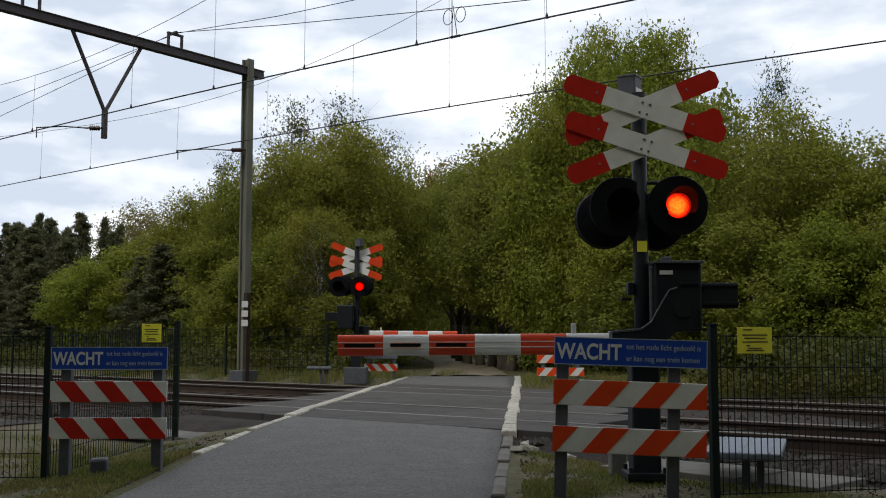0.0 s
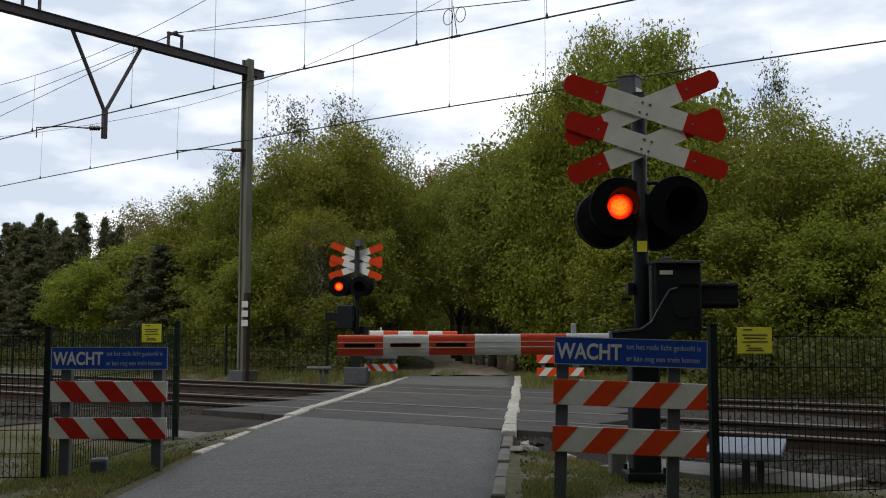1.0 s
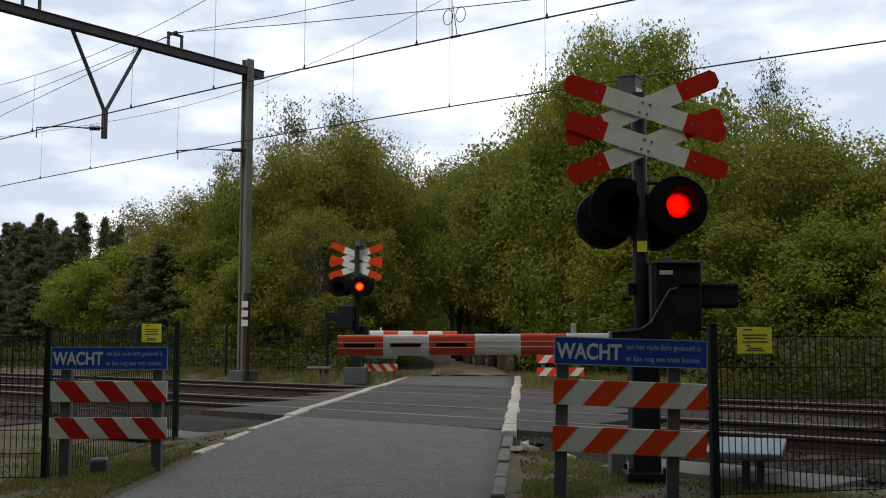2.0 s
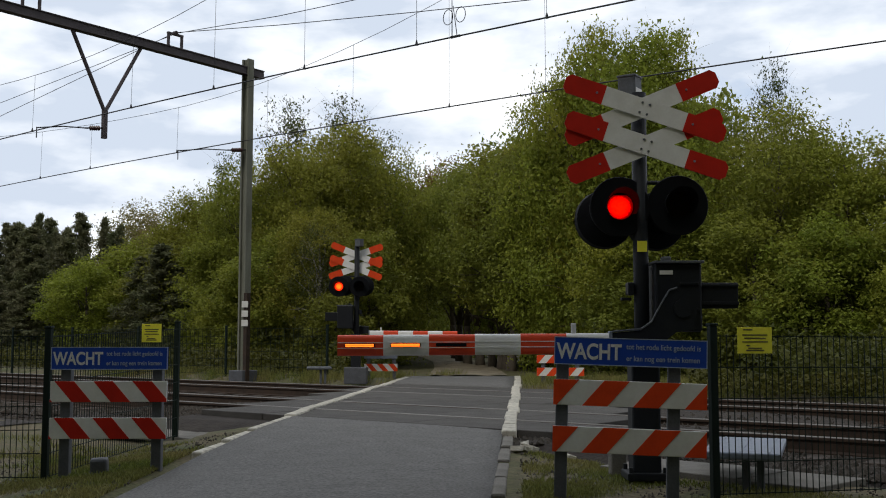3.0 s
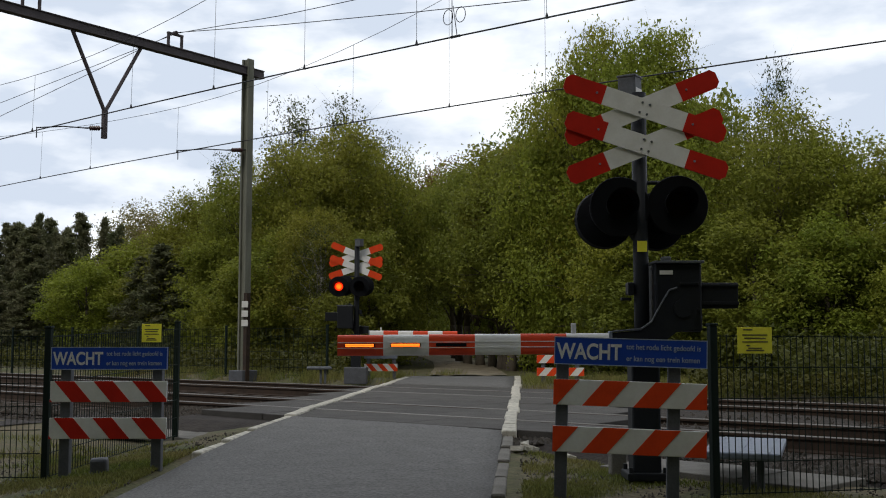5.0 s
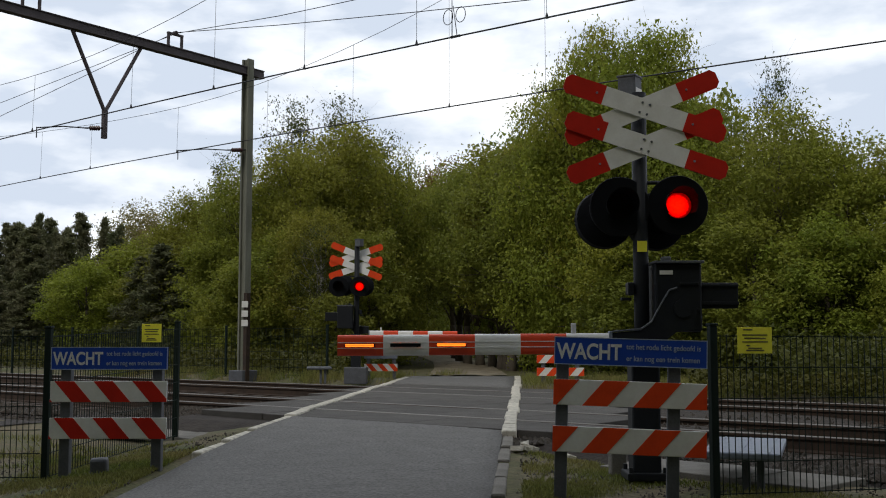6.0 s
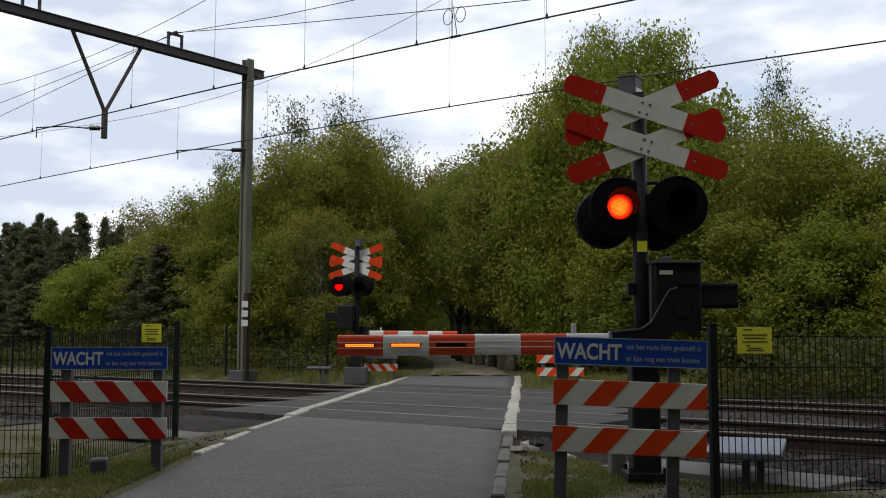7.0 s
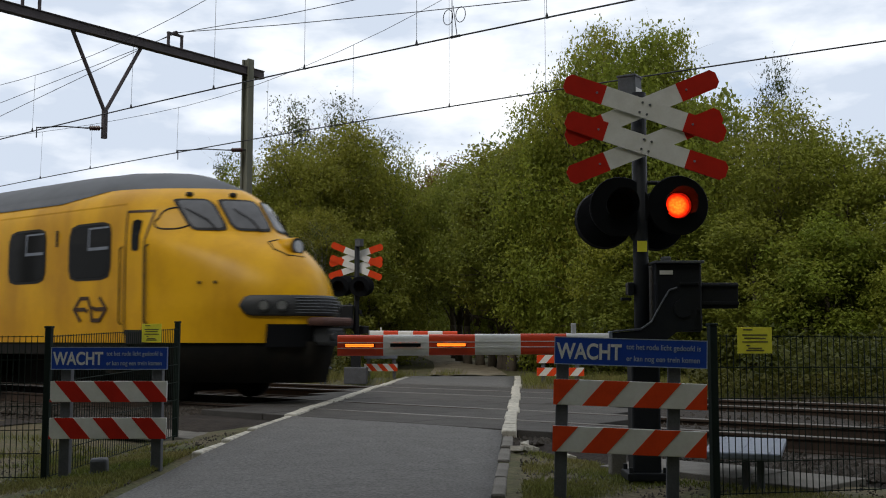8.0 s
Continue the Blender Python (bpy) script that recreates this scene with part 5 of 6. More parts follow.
    # flat black patch on the skin, painting the shade of the coupler recess
    bm = bmesh.new()
    nose_patch(bm, -0.72, 0.72, 0.86, 1.20, 0.012, 14, 3)
    part("coupler_shade_patch", bm, M_LAMPBLACK, tr, "black patch painting the shaded recess around the coupler")
    bm = bmesh.new()
    box(bm, (-0.10, 0, 1.235), (0.36, 0.66, 0.13), None, 0.05)
    part("coupler_cover", bm, M_COUPLER, tr, "worn brown cover over the coupler")
    bm = bmesh.new()
    box(bm, (-0.12, 0, 1.02), (0.32, 0.38, 0.28), None, 0.05)
    tube(bm, (0.03, -0.08, 1.02), (0.08, -0.08, 1.02), 0.08, 0.06, 14)
    box(bm, (-0.02, 0.12, 1.02), (0.16, 0.10, 0.12), None, 0.02)
    part("coupler", bm, M_BAND, tr, "grey automatic coupler")
    for dc in (3.9, 20.5):
        for dw in (-1.25, 1.25):
            bm = bmesh.new()
            for sd in (-1, 1):
                tube(bm, (-dc + dw, sd * 0.70, 0.475), (-dc + dw, sd * 0.83, 0.475), 0.475, 0.475, 32)
            tube(bm, (-dc + dw, -0.8, 0.475), (-dc + dw, 0.8, 0.475), 0.08, 0.08, 12)
            part("wheelset", bm, M_SKIRT, tr, "dark steel wheelset", True)
        bm = bmesh.new()
        for sd in (-1, 1):
            box(bm, (-dc, sd * 1.05, 0.62), (3.3, 0.14, 0.20), None, 0.03)
            for dw in (-1.25, 1.25):
                box(bm, (-dc + dw, sd * 1.08, 0.48), (0.32, 0.2, 0.3), None, 0.04)
            tube(bm, (-dc, sd * 1.08, 0.42), (-dc, sd * 1.08, 0.9), 0.13, 0.13, 10)
        part("bogie_frame", bm, M_SKIRT, tr, "dark bogie frame")
    return tr


# ---- what moves ----
def blink_rows(states, closed, opened):
    """Rows for a cover from (seconds, how far it is open) steps; it flips within a thirtieth of a second."""
    rows = []
    last = states[0][1]
    rows.append((0.0, last))
    for t, v in states[1:]:
        if t > 8.0:
            break
        rows.append((t - 1 / 30, last))
        rows.append((t, v))
        last = v
    rows.append((8.0, last))
    keep = []
    for t, v in rows:
        if keep and frame(t) <= frame(keep[-1][0]):
            keep[-1] = (keep[-1][0], v)
        else:
            keep.append((t, v))
    return keep


PERIOD = 0.6573
L_ON = [-0.3873 + PERIOD * k for k in range(14)]
R_ON = [-0.0353 + PERIOD * k for k in range(14)]


def phase(t):
    """Which lamp is on: 0 the first, 1 the second."""
    a = max([x for x in L_ON if x <= t + 1e-6], default=-9)
    b = max([x for x in R_ON if x <= t + 1e-6], default=-9)
    return 0 if a > b else 1


def glow_near(t):
    """Lit share of the near lamps' lenses: they fade out from the top, stay dark, and come back."""
    if t < 2.6 or t > 5.3:
        return 1.0
    for a, v in ((2.9, 1.0), (3.2, 0.95), (3.45, 0.55), (3.58, 0.42), (3.7, 0.36), (3.92, 0.22)):
        if t < a:
            return v
    return 0.0


def glow_far(t):
    if t < 6.8:
        return 1.0
    if 6.8 <= t < 6.86:
        return 0.0
    return 0.75 if t < 7.45 else (0.45 if t < 7.86 else 0.0)


def motions():
    ticks = sorted(set([0.0] + [round(x, 4) for x in L_ON + R_ON if 0 < x < 8] + [2.6, 2.9, 3.2, 3.45, 3.58, 3.7, 3.92, 5.3, 6.8, 6.86, 7.45, 7.86]))
    for key, glow in (("near", glow_near), ("far", glow_far)):
        for which, pair in enumerate(LAMPS[key]):
            states = [(t, glow(t + 0.001) if phase(t + 0.001) == which else 0.0) for t in ticks]
            rows = blink_rows(states, 0, 1)
            upper, lower, tint = pair
            up_rows, lo_rows = [], []
            for t, v in rows:
                # the lit part is the lower share v of the lens, 0.2 m across
                edge = -0.102 + 0.204 * v
                if v <= 0.001:
                    up_rows.append((t, pose(0, 0.025, 0.0)))
                    lo_rows.append((t, pose(0, 0.019, 0.0)))
                else:
                    up_rows.append((t, pose(0, 0.025, max(edge, -0.06))))
                    lo_rows.append((t, pose(0, 0.019, -0.104)))
            walk(upper, up_rows)
            walk(lower, lo_rows)
            # the added red disc lies before the lens to redden and dim its glow
            spans = [(0.0, 0), (1.3, 1), (6.8, 0)] if key == "near" else [(0.0, 1), (0.2, 0), (5.3, 1)]
            walk(tint, [(t, pose(0, 0.031 if v else 0.06, 0)) for t, v in blink_rows(spans, 0, 1)])
    for slat, place in BOOM_SLATS:
        i = BOOM_SLATS.index((slat, place))          # 2 is the lamp at the tip
        states = []
        for t in [0.0, 2.25] + [x for x in ticks if x > 2.25]:
            on = t >= 2.25 and (i == 2 or (i == 1 and phase(t + 0.001) == 0) or (i == 0 and phase(t + 0.001) == 1))
            states.append((t, 1.0 if on else 0.0))
        walk(slat, [(t, pose(*place, 88.0 * v, 0, 0)) for t, v in blink_rows(states, 0, 1)])
    # the train runs in along the near track
    run = [(0.0, -274.0), (4.0, -138.0), (7.0, -36.0), (7.6, -15.9), (7.7, -12.9), (7.8, -9.1), (7.9, -6.3), (8.0, -2.04)]
    walk(TRAIN, [(t, TRACK @ Matrix.Translation((s, 0, 0))) for t, s in run])
    # treetops stir in the wind
    for ob, amp, ph in SWAY:
        m0 = ob.matrix_basis.copy()
        loc, rot, _ = m0.decompose()
        base = Matrix.LocRotScale(loc, rot, None)
        rows = []
        for k in range(17):
            t = k * 0.5
            a = amp * (math.sin(t * 1.7 + ph) * 0.7 + math.sin(t * 0.8 + ph * 2.1))
            rows.append((t, Matrix.Translation(loc) @ pose(0, 0, 0, 0.3 * a, a, 0) @ rot.to_matrix().to_4x4()))
        walk(ob, rows)


# ---- everything in its place ----
build_ground()
build_road()
build_tracks()
build_panels()

SIGNAL_NEAR = pose(1.556, 8.2, -0.10, 0, 0, 0)
build_signal(SIGNAL_NEAR, "black crossing signal with red and white crossbucks and closed boom", "near", True)
SIGNAL_FAR = pose(-2.02, 24.5, 0.13, 0, 0, 180)
build_signal(SIGNAL_FAR, "black crossing signal seen from behind beyond the tracks", "far", False)

build_barrier(pose(1.255, 7.22, -0.133, 0, 1.7, -8.5), 1.035, 1, ((-0.46, -0.12), (0.30, -0.12)), (1.02, 0.735, 0.415), M_ORANGE,
              "red and white barrier planks with a blue WACHT notice", 0)
build_barrier(pose(-2.822, 8.9, -0.13, 0, 0, 1), 0.98, -1, ((-0.37, -0.25), (0.40, -0.1)), (0.946, 0.667, 0.36), M_RED,
              "red and white barrier planks with a weathered blue WACHT notice", 0)
build_fence((-3.39, 9.03, -0.24), (-3.02, 11.93, -0.15), 1.29, "dark green welded mesh fence panel beside the boards")
build_fence((-7.4, 8.9, -0.27), (-3.43, 9.03, -0.24), 1.29, "dark green welded mesh fence along the verge", posts=(0.0, 0.5))
build_fence((1.885, 7.35, -0.14), (5.2, 8.2, -0.16), 1.19, "dark green welded mesh fence beside the crossing", posts=(0.0, 0.75, 1.0))
build_yellow_sign(pose(-3.02, 10.87, 1.04, 0, 0, 4), 0.20, 0.19, "small yellow notice fixed to the mesh fence")
build_yellow_sign(pose(2.193, 7.385, 0.97, 0, 0, 14), 0.27, 0.185, "yellow notice with a line drawing fixed to the mesh fence")
build_service_table(pose(2.36, 8.24, -0.155, 0, 0, -20), "low galvanised steel service platform on grey legs", 1.25)

gantry = build_gantry()
build_wires()

# ---- the wood ----
def pine_meshes(seed, h, r):
    rng = np.random.default_rng(seed)
    bm = bmesh.new()
    path_tube(bm, [Vector((0.05 * math.sin(z), 0.05 * math.cos(z), z)) for z in np.linspace(-0.2, h, 8)], [0.15 * (1 - 0.9 * i / 7) for i in range(8)], 8)
    cs, ns = [], []
    for i in range(46):
        t = (i + 0.5) / 46
        z = h * (0.12 + 0.88 * t)
        reach = r * (1.0 - t) ** 0.75 * rng.uniform(0.55, 1.15) + 0.10
        a = i * 2.39996 + rng.uniform(-0.3, 0.3)
        tip = Vector((math.cos(a) * reach, math.sin(a) * reach, z + 0.18 * reach))
        tube(bm, (0, 0, z - 0.1), tip, 0.03 * (1.1 - t), 0.008, 5)
        for k in range(6):
            f = rng.uniform(0.35, 1.05)
            c = np.array([tip.x * f, tip.y * f, z + 0.18 * reach * f])
            m = 42
            cs.append(c + rng.normal(0, 1, (m, 3)) * np.array([0.16, 0.16, 0.13]) * (0.6 + 0.7 * (1 - t)))
            ns.append(np.tile(np.array([math.cos(a) * 0.4, math.sin(a) * 0.4, 0.7]), (m, 1)))
    me = bpy.data.meshes.new("trunk")
    bm.to_mesh(me)
    bm.free()
    me.materials.append(M_BARK)
    cs, ns = np.concatenate(cs), np.concatenate(ns)
    return me, leaf_cloud("crown", cs, ns, np.full(len(cs), 0.27), M_PINE, 0.24)


KINDS = {
    "oak": [tree_meshes(11, 8, 2.6, 0.05, 0.108, 46000, M_OAK, M_BARK, 19), tree_meshes(12, 8, 2.6, 0.05, 0.108, 46000, M_OAK, M_BARK, 19)],
    "oakb": [tree_meshes(21, 8, 2.6, 0.05, 0.108, 46000, M_OAKB, M_BARK, 19), tree_meshes(22, 8, 2.6, 0.08, 0.108, 46000, M_OAKB, M_BARK, 19)],
    "bush": [tree_meshes(14, 8, 2.6, 0.04, 0.17, 20000, M_OAK, M_BARK, 15), tree_meshes(24, 8, 2.6, 0.04, 0.17, 20000, M_OAKB, M_BARK, 15)],
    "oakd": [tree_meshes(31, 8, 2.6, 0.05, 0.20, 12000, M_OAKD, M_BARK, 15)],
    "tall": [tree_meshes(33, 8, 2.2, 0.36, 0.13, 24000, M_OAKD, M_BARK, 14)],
    "tallb": [tree_meshes(34, 8, 2.2, 0.32, 0.13, 28000, M_OAK, M_BARK, 15)],
    "beige": [tree_meshes(41, 8, 2.6, 0.10, 0.12, 22000, M_BEIGE, M_BARK, 15, 0.2)],
    "brown": [tree_meshes(43, 8, 2.6, 0.10, 0.13, 22000, M_BROWN, M_BARK)],
    "birch": [tree_meshes(51, 8, 1.7, 0.18, 0.10, 9500, M_BIRCHLEAF, M_BIRCH, 22, 0.35, 1.5)],
    "pine": [pine_meshes(61, 8, 1.9), pine_meshes(62, 8, 1.7)],
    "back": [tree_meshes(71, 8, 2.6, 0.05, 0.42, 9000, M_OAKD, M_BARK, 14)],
}
LABELS = {"oak": "oak tree in yellow green spring leaf", "oakb": "oak tree in fresh bright green leaf", "oakd": "shaded broadleaf tree inside the wood",
          "tall": "bare stemmed tree in the row along the lane", "tallb": "green tree with a bare stem beside the lane", "beige": "budding tree with pale beige leaf", "brown": "distant tree with bronze young leaf",
          "birch": "slender birch with sparse drooping twigs", "pine": "dark green pine tree", "shrub": "leafy shrub at the edge of the wood"}
BASE_R = {"birch": 1.7, "pine": 1.8, "tall": 2.2, "tallb": 2.2}
# kind, x, y, height, crown radius
RIGHT_EDGE = [
    ("oakb", 5.2, 29.0, 9.3, 2.6), ("oakb", 4.25, 29.6, 9.5, 1.8), ("oakb", 3.5, 31.0, 8.4, 2.1), ("tallb", 2.1, 34.0, 7.1, 1.7), ("oakb", 3.9, 30.0, 6.2, 1.4), ("oakb", 6.35, 29.5, 9.2, 1.8), ("oak", 8.0, 31.0, 7.7, 2.3),
    ("oak", 8.8, 27.0, 6.7, 2.2), ("oakb", 10.1, 26.0, 6.0, 2.0), ("oak", 11.4, 25.0, 5.4, 1.8), ("oakb", 4.7, 27.0, 4.6, 1.4),
    ("oak", 7.4, 25.0, 3.9, 1.6), ("oakb", 8.9, 24.0, 3.6, 1.5), ("oak", 6.0, 26.5, 4.4, 1.7), ("oakb", 10.4, 23.0, 4.0, 1.5),
    ("birch", 10.7, 33.0, 9.7, 1.0), ("oakd", 4.6, 26.2, 2.6, 1.3), ("oak", 12.6, 24.0, 5.0, 1.8),
]
LEFT_EDGE = [
    ("oak", -3.8, 38.0, 8.5, 2.7), ("oak", -2.3, 40.0, 8.0, 2.0), ("oak", -5.1, 36.0, 7.4, 2.3), ("oak", -7.1, 37.0, 6.8, 2.2),
    ("oak", -9.4, 40.0, 6.4, 2.1), ("oak", -2.2, 48.0, 8.0, 2.0), ("oak", -4.0, 33.0, 4.9, 1.7), ("oakd", -2.4, 34.0, 4.4, 1.5),
    ("oak", -5.6, 34.0, 4.4, 1.7), ("oak", -7.7, 36.0, 4.4, 1.8), ("birch", -6.2, 42.0, 10.5, 1.6), ("birch", -4.2, 42.5, 10.7, 1.6),
    ("birch", -8.5, 41.0, 8.2, 1.2), ("birch", -2.5, 44.0, 9.6, 1.4), ("oakd", -3.2, 31.2, 2.3, 1.1), ("oak", -6.4, 33.5, 3.2, 1.4), ("birch", -3.85, 32.0, 4.4, 0.9),
]
FAR_LEFT = [
    ("beige", -12.5, 46.0, 6.4, 2.4), ("oakb", -12.9, 42.0, 4.6, 1.9), ("oakb", -13.9, 40.5, 3.9, 1.6), ("oakd", -10.6, 40.0, 4.3, 1.7),
    ("oakd", -11.6, 43.0, 5.0, 2.0), ("brown", -0.2, 75.0, 13.2, 3.4), ("oakd", -1.6, 62.0, 9.8, 2.6), ("beige", -18.4, 62.0, 8.6, 3.2),
    ("oakb", -15.0, 42.5, 3.6, 1.6), ("pine", -10.4, 38.5, 4.4, 1.5), ("pine", -11.3, 39.2, 4.0, 1.4), ("pine", -9.6, 38.6, 3.6, 1.3),
    ("pine", -17.4, 44.0, 5.6, 1.7), ("pine", -16.4, 45.5, 5.3, 1.6), ("pine", -18.8, 46.0, 6.0, 1.7), ("pine", -20.0, 44.5, 5.6, 1.7), ("pine", -15.6, 43.5, 4.0, 1.3), ("pine", -18.0, 41.5, 3.6, 1.6), ("pine", -16.2, 41.0, 3.0, 1.5), ("oakd", 3.0, 66.0, 10.8, 3.0), ("oakd", -4.5, 60.0, 10.6, 3.0), ("oakd", -14.0, 50.0, 6.0, 2.4),
]
LANE_ROW = [("tall", 1.05, 41.0, 7.5, 1.9), ("tall", 1.35, 38.6, 7.2, 1.9), ("tall", 1.62, 36.4, 7.0, 1.8), ("tall", 1.86, 34.2, 6.8, 1.8),
            ("tall", 2.15, 32.2, 6.6, 1.8), ("tall", 0.8, 45.0, 8.0, 2.0), ("tall", -2.6, 44.0, 7.6, 1.8), ("tall", 0.5, 52.0, 8.5, 2.2), ("tall", 3.2, 35.0, 6.8, 1.9),
            ("oakd", 0.9, 68.0, 9.0, 3.2), ("oakd", -0.2, 84.0, 11.0, 3.6), ("oakd", 2.6, 56.0, 8.0, 2.6), ("oakd", -3.4, 70.0, 10.0, 3.2)]
STANDING = RIGHT_EDGE + LEFT_EDGE + FAR_LEFT + LANE_ROW
rng_f = random.Random(8)
for i in range(22):
    x = -27.5 + 0.50 * i + rng_f.uniform(-0.3, 0.3)
    STANDING.append(("pine", x, 56 + rng_f.uniform(-4, 4), 7.6 + rng_f.uniform(-1.0, 0.6) - 0.02 * i, 1.25 + rng_f.uniform(-0.3, 0.3)))
# the wood goes on behind its edge
for k, x, y, h, r in RIGHT_EDGE[:8] + LEFT_EDGE[:6] + FAR_LEFT[:2]:
    for step in (7.0, 14.0):
        y2 = y + step + rng_f.uniform(-1.5, 1.5)
        x2 = x * y2 / y + rng_f.uniform(-1.2, 1.2)
        if abs(x2 - 0.6) < 2.2:
            continue
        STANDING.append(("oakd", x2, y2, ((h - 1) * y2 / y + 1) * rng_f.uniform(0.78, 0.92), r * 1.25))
for i, (kind, x, y, h, r) in enumerate(STANDING):
    var = KINDS[kind][i % len(KINDS[kind])]
    if h < 4.8 and kind in ("oak", "oakb"):
        var = KINDS["bush"][kind == "oakb"]
    sc = h / 7.95
    t = plant(var, x, y, 67 * i, sc, LABELS["shrub"] if h < 3.3 else LABELS[kind], "shrub" if h < 3.3 else "tree", "shrub" if h < 3.3 else "tree",
              sx=(r / BASE_R.get(kind, 2.6)) / sc)
    if kind == "birch" or (kind == "oakb" and h > 8):
        SWAY.append((t, 0.45 if kind == "birch" else 0.18, i * 0.9))
# unseen trees added behind the viewpoint to keep sun and sky off the foreground
for i in range(18):
    a = radians(96 + 142 * i / 17 + rng_f.uniform(-2, 2))
    d = 12.5 + rng_f.uniform(-1.5, 4)
    x, y = math.sin(a) * d, math.cos(a) * d
    if abs(across(x, y) - 2) < 8:
        continue
    plant(KINDS["back"][0], x, y, 50 * i, rng_f.uniform(2.3, 2.8), "added unseen tree that shades the near side", group="near side trees", sx=0.95)


def leafy_stuff(name, label, s0, s1, q0, q1, height, count, leaf, material, category):
    """Undergrowth between two lines along the tracks, too fine to tell apart."""
    rng = np.random.default_rng(count)
    s, q = rng.uniform(s0, s1, count), rng.uniform(q0, q1, count)
    x, y = T0.x + s * U.x + q * N.x, T0.y + s * U.y + q * N.y
    bumps = np.array([0.5 + 0.5 * noise.noise((a * 0.45, b * 0.45, 7)) for a, b in zip(x, y)])
    top = height * (0.35 + 0.75 * bumps)
    lane_x = 0.62 + 0.5 * np.sin((y - 27) * 0.05) - 0.0016 * (y - 27) ** 2
    z = rng.random(count) ** 0.8 * top
    keep = (np.abs(x - lane_x - 0.1) > 1.7) & ((x < -1.5) | (x > 3.1) | (y > 47)) & (x > -45) & ((x < -2.6) | (x > 3.0) | (y > 29))
    c = np.stack([x, y, z], 1)[keep]
    nrm = np.tile(np.array([0, -0.5, 0.8]), (len(c), 1))
    me = leaf_cloud(name, c, nrm, np.full(len(c), leaf), material)
    tagged(new(name, me), label, category, kind="stuff")


leafy_stuff("undergrowth", "dense shaded undergrowth along the wood", -45, 22, 14.5, 24, 4.2, 60000, 0.24, M_BRAMBLE_SHADE, "undergrowth")
leafy_stuff("bramble", "low bramble and leafy growth behind the fence", -40, 20, 10.2, 14.0, 1.5, 26000, 0.13, M_BRAMBLE_SHADE, "undergrowth")

leafy_stuff("bramble", "leafy shrubs close behind the far rails", 1.5, 26, 6.8, 11.0, 1.4, 30000, 0.12, M_BRAMBLE_SHADE, "undergrowth")
leafy_stuff("bramble", "low weeds against the far rails", 0.5, 26, 6.45, 7.8, 0.55, 14000, 0.09, M_BRAMBLE_SHADE, "undergrowth")
leafy_stuff("bramble", "low growth beyond the far track", -44, -9.5, 7.8, 11.0, 0.9, 16000, 0.12, M_BRAMBLE_SHADE, "undergrowth")


def grass(name, label, count, places, seed, hmin, hmax):
    rng = np.random.default_rng(seed)
    pts = []
    while len(pts) < count:
        x, y = places(rng)
        q = across(x, y)
        if road_l(y) - 0.16 < x < road_r(y) + 0.22 and y < 27.5:
            continue
        if (-2.9 if x > -3.0 else -4.2) < q < 6.9:
            continue
        if x > 1.4 and abs(q + 3.24) < 0.5:
            continue
        if noise.noise((x * 1.1, y * 1.1, 5)) < rng.uniform(-0.25, 0.36):
            continue
        pts.append((x, y, ground_z(x, y) - 0.01))
    p = np.array(pts)
    n = len(p)
    h = rng.uniform(hmin, hmax, n)
    a = rng.uniform(0, 2 * math.pi, n)
    w = 0.0025 + 0.006 * h / hmax
    dx, dy = np.cos(a) * w, np.sin(a) * w
    lean = rng.normal(0, 0.45, (n, 2)) * h[:, None]
    z = np.zeros(n)
    v = np.stack([p + np.stack([dx, dy, z], 1), p - np.stack([dx, dy, z], 1), p + np.stack([lean[:, 0], lean[:, 1], h], 1)], 1).reshape(-1, 3)
    f = np.arange(3 * n).reshape(-1, 3)
    me = bpy.data.meshes.new(name)
    me.from_pydata(v.tolist(), [], f.tolist())
    me.materials.append(M_GRASS)
    tagged(new(name, me), label, "grass", kind="stuff")


grass("grass", "short patchy spring grass on the verge", 100000, lambda r: (r.uniform(-6.0, 4.0), r.uniform(5.8, 11.0)), 3, 0.012, 0.05)

grass("grass", "thin grass between the fence and the track", 12000, lambda r: (r.uniform(-13.0, -3.0), r.uniform(9.0, 19.0)), 6, 0.03, 0.10)


def far_spot(r):
    s, q = r.uniform(-19, 3.5), r.uniform(6.9, 11.0)
    return T0.x + s * U.x + q * N.x, T0.y + s * U.y + q * N.y


grass("grass", "rough grass strip beyond the tracks", 30000, far_spot, 4, 0.08, 0.26)


def pebbles(name, label, count, seed):
    """Small stones and clods strewn over the verges."""
    rng = np.random.default_rng(seed)
    base = np.array([(1, 0, 0), (-1, 0, 0), (0, 1, 0), (0, -1, 0), (0, 0, 1), (0, 0, -1)], float)
    tri = np.array([(0, 2, 4), (2, 1, 4), (1, 3, 4), (3, 0, 4), (2, 0, 5), (1, 2, 5), (3, 1, 5), (0, 3, 5)])
    spots = []
    while len(spots) < count:
        x, y = rng.uniform(-4.5, 3.2), rng.uniform(6.0, 11.5)
        if road_l(y) - 0.15 < x < road_r(y) + 0.18 or across(x, y) > -2.6:
            continue
        spots.append((x, y, ground_z(x, y)))
    size = rng.uniform(0.005, 0.020, count) * rng.uniform(0.5, 1.0, count)
    v = base[None] * rng.uniform(0.5, 1.3, (count, 6, 1)) * size[:, None, None] + np.array(spots)[:, None]
    f = (tri[None] + 6 * np.arange(count)[:, None, None]).reshape(-1, 3)
    me = bpy.data.meshes.new(name)
    me.from_pydata(v.reshape(-1, 3).tolist(), [], f.tolist())
    me.materials.append(M_STONE)
    tagged(new(name, me), label, "pebbles", kind="stuff")


pebbles("pebbles", "small stones and clods on the bare verge", 5000, 12)

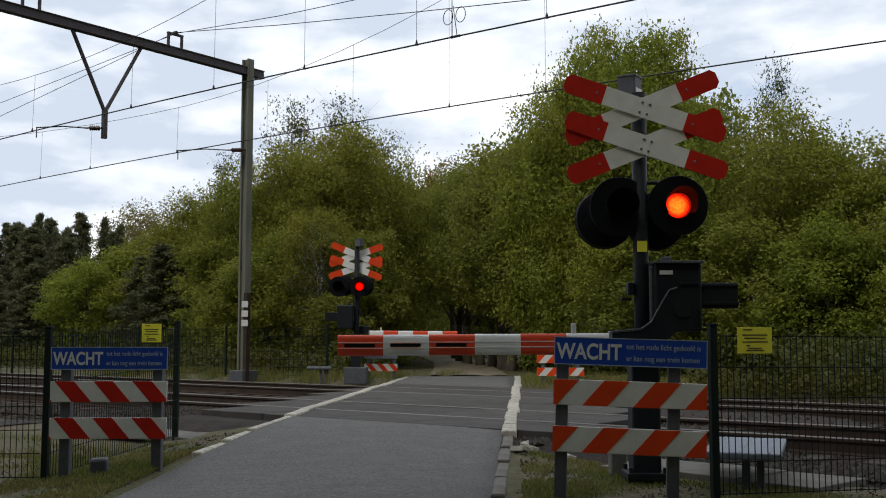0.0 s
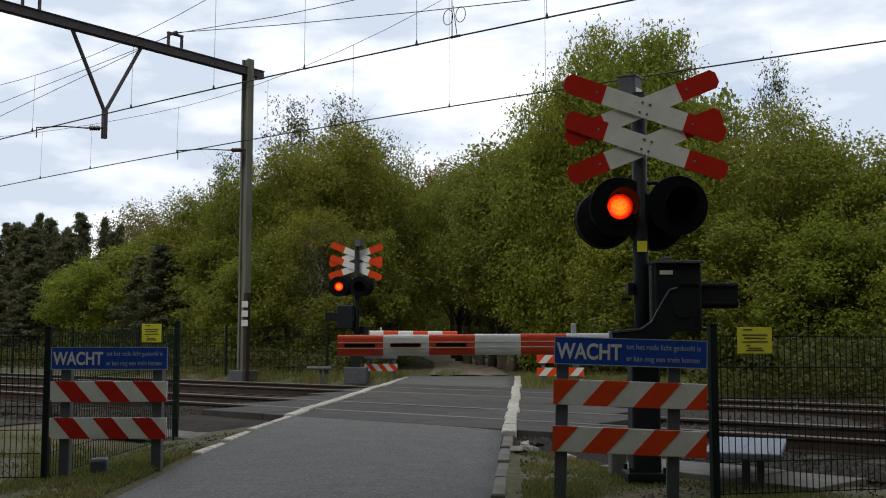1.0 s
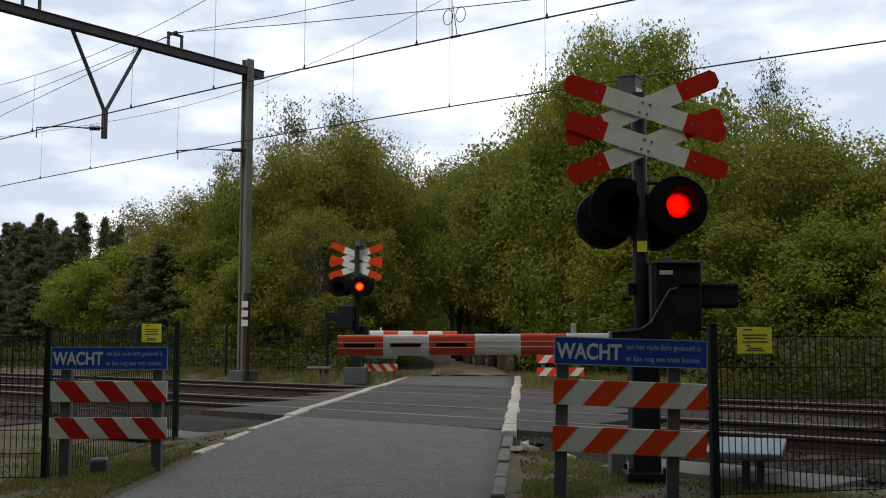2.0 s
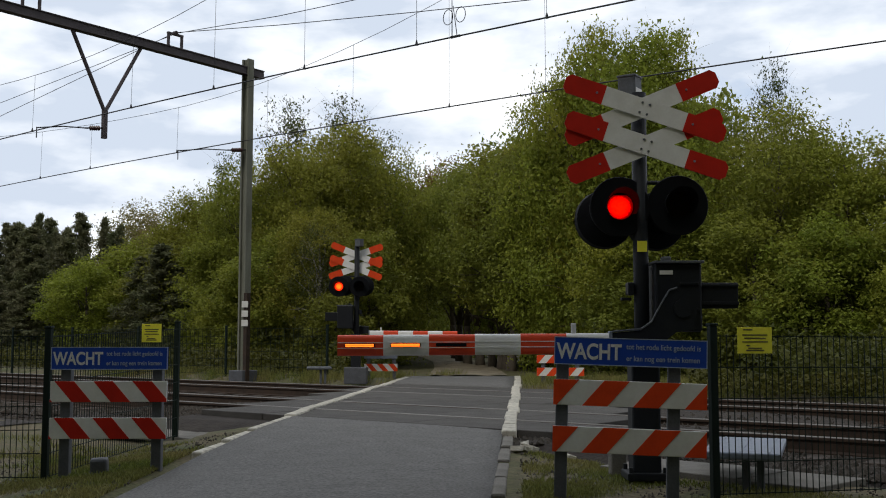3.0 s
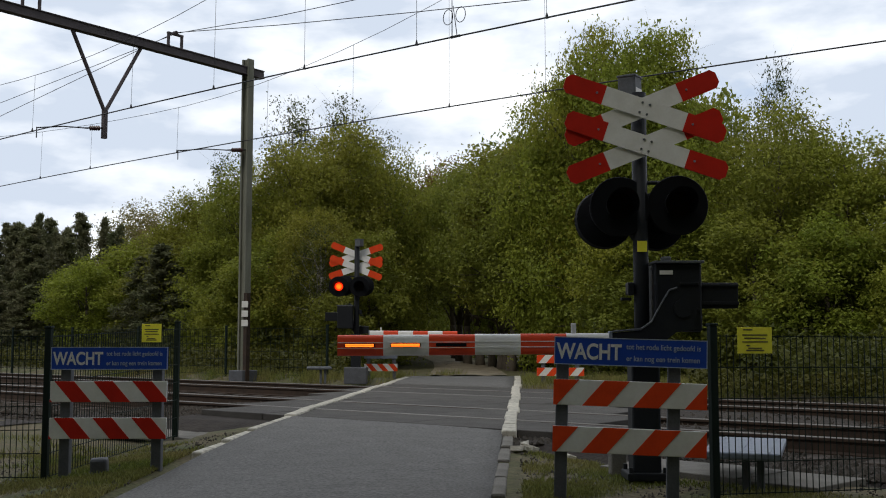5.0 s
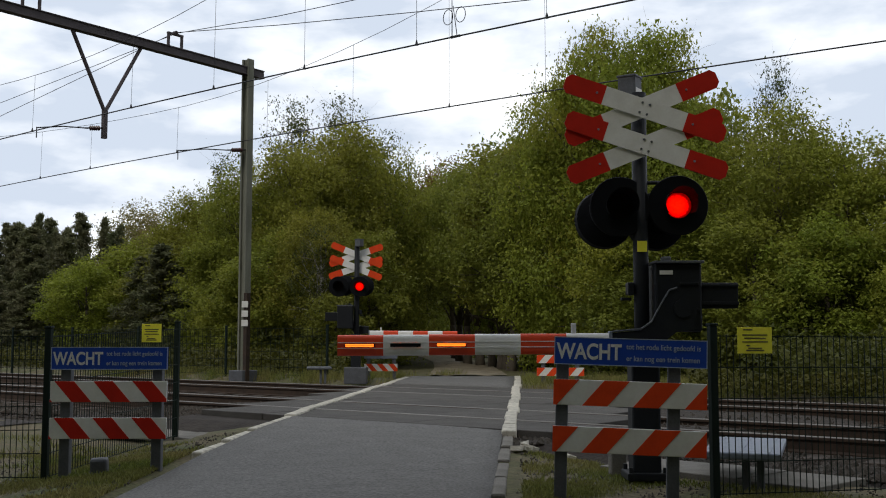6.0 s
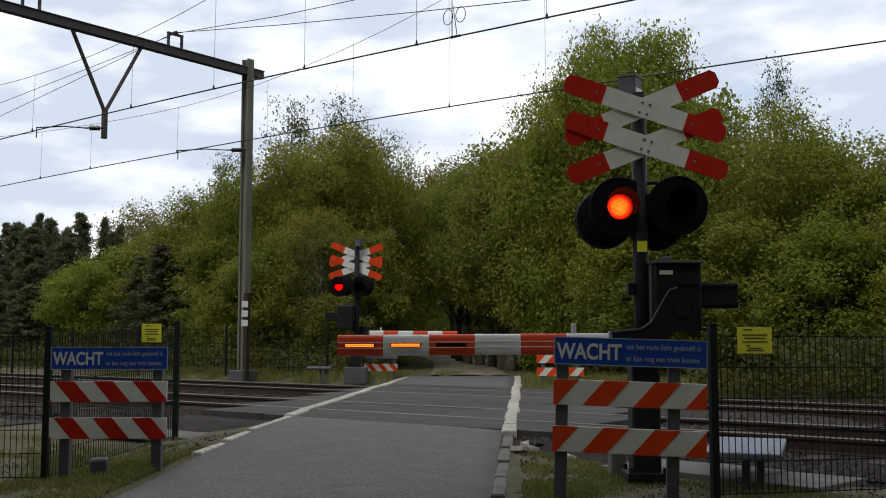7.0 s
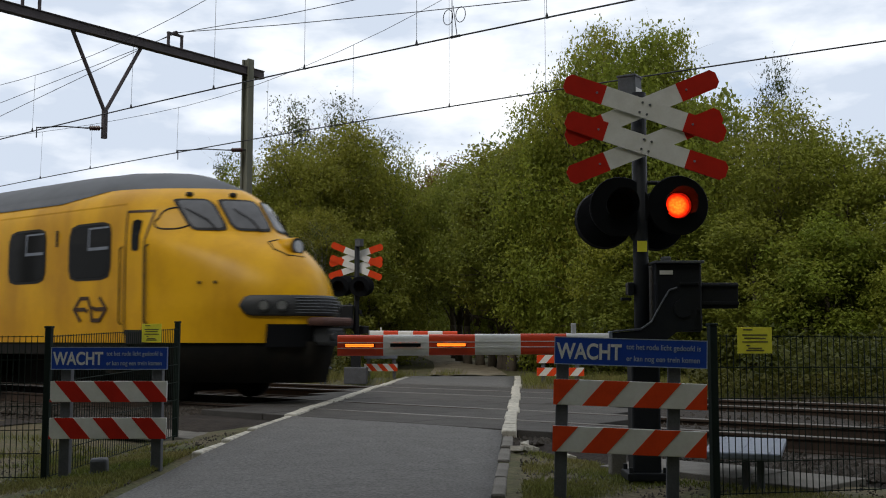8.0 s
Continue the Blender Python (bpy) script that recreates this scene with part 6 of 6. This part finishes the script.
# ---- small things ----
build_slabs("path_slabs", ((1.62, 9.35, -0.09), (3.0, 7.95, -0.09)), 0.8, "grey concrete path slabs beside the track")
build_slabs("path_slabs", ((-4.6, 13.6, -0.16), (-2.55, 11.9, -0.11)), 0.6, "grey concrete slabs beside the road")
build_service_table(pose(-2.86, 24.3, 0.02, 0, 0, 8), "low dark steel service platform beyond the tracks", 0.84, M_BOXGREY)
build_barrier(pose(-1.50, 25.4, 0.0, 0, 0, 4), 0.80, -1, ((-0.3, -0.05), (0.32, -0.05)), (0.60, 0.29), M_ORANGE,
              "red and white barrier planks beyond the tracks", 0, False)
build_barrier(pose(2.50, 22.4, 0.0, 0, 0, -3), 1.0, 1, ((-0.36, -0.05), (0.36, -0.05)), (0.84, 0.55, 0.28), M_ORANGE,
              "red and white barrier planks across the tracks", 0, False)
build_fence((-24.0, 40.8, 0.0), (-2.9, 26.3, 0.0), 1.3, "dark green mesh fence beyond the tracks", wire=0.008, step=0.16, posts=(0, 0.12, 0.24, 0.36, 0.48, 0.6, 0.72, 0.86, 1.0))


def concrete_stub(m, size, label, material):
    bm = bmesh.new()
    box(bm, (0, 0, size[2] / 2 - 0.04), size, None, 0.02)
    for v in bm.verts:
        v.co += Vector((noise.noise(v.co * 9), noise.noise(v.co * 9 + Vector((3, 1, 2))), noise.noise(v.co * 7))) * 0.012
    ob = part("concrete_stub", bm, material, None, label)
    ob.matrix_basis = m
    tagged(ob, category="concrete block")


concrete_stub(pose(-2.86, 8.85, -0.22, 4, -3, 12), (0.14, 0.13, 0.25), "small dark weathered stub in the grass", M_GREYPOST)
concrete_stub(pose(-2.02, 24.45, -0.02, 0, 0, 0), (0.52, 0.5, 0.38), "square concrete base under the far signal", M_GREYPOST)
concrete_stub(pose(1.42, 8.62, -0.14, 0, 0, 4), (0.13, 0.12, 0.28), "grey concrete marker post behind the planks", M_CONCRETE)


def rubble(name, label, count, cx, cy, spread, seed, size):
    rng = random.Random(seed)
    for i in range(count):
        bm = bmesh.new()
        w = size * rng.uniform(0.5, 1.3)
        box(bm, (0, 0, 0), (w * 1.5, w, w * 0.5), None, w * 0.12)
        for v in bm.verts:
            v.co += Vector((rng.uniform(-1, 1), rng.uniform(-1, 1), rng.uniform(-1, 1))) * w * 0.10
        ob = part(name, bm, M_KERB, None, label)
        x, y = cx + rng.uniform(-1, 1) * spread, cy + rng.uniform(-1, 1) * spread
        ob.matrix_basis = pose(x, y, max(ground_z(x, y), -0.16) + w * 0.2, rng.uniform(-15, 15), rng.uniform(-15, 15), rng.uniform(0, 180))
        tagged(ob, category="rubble", group="broken kerb pieces")


rubble("kerb_fragment", "broken piece of white painted kerb", 7, 0.98, 10.3, 0.28, 4, 0.10)
rubble("kerb_fragment", "broken piece of white painted kerb", 1, 1.98, 12.3, 0.02, 9, 0.22)

TRAIN = build_train()
motions()
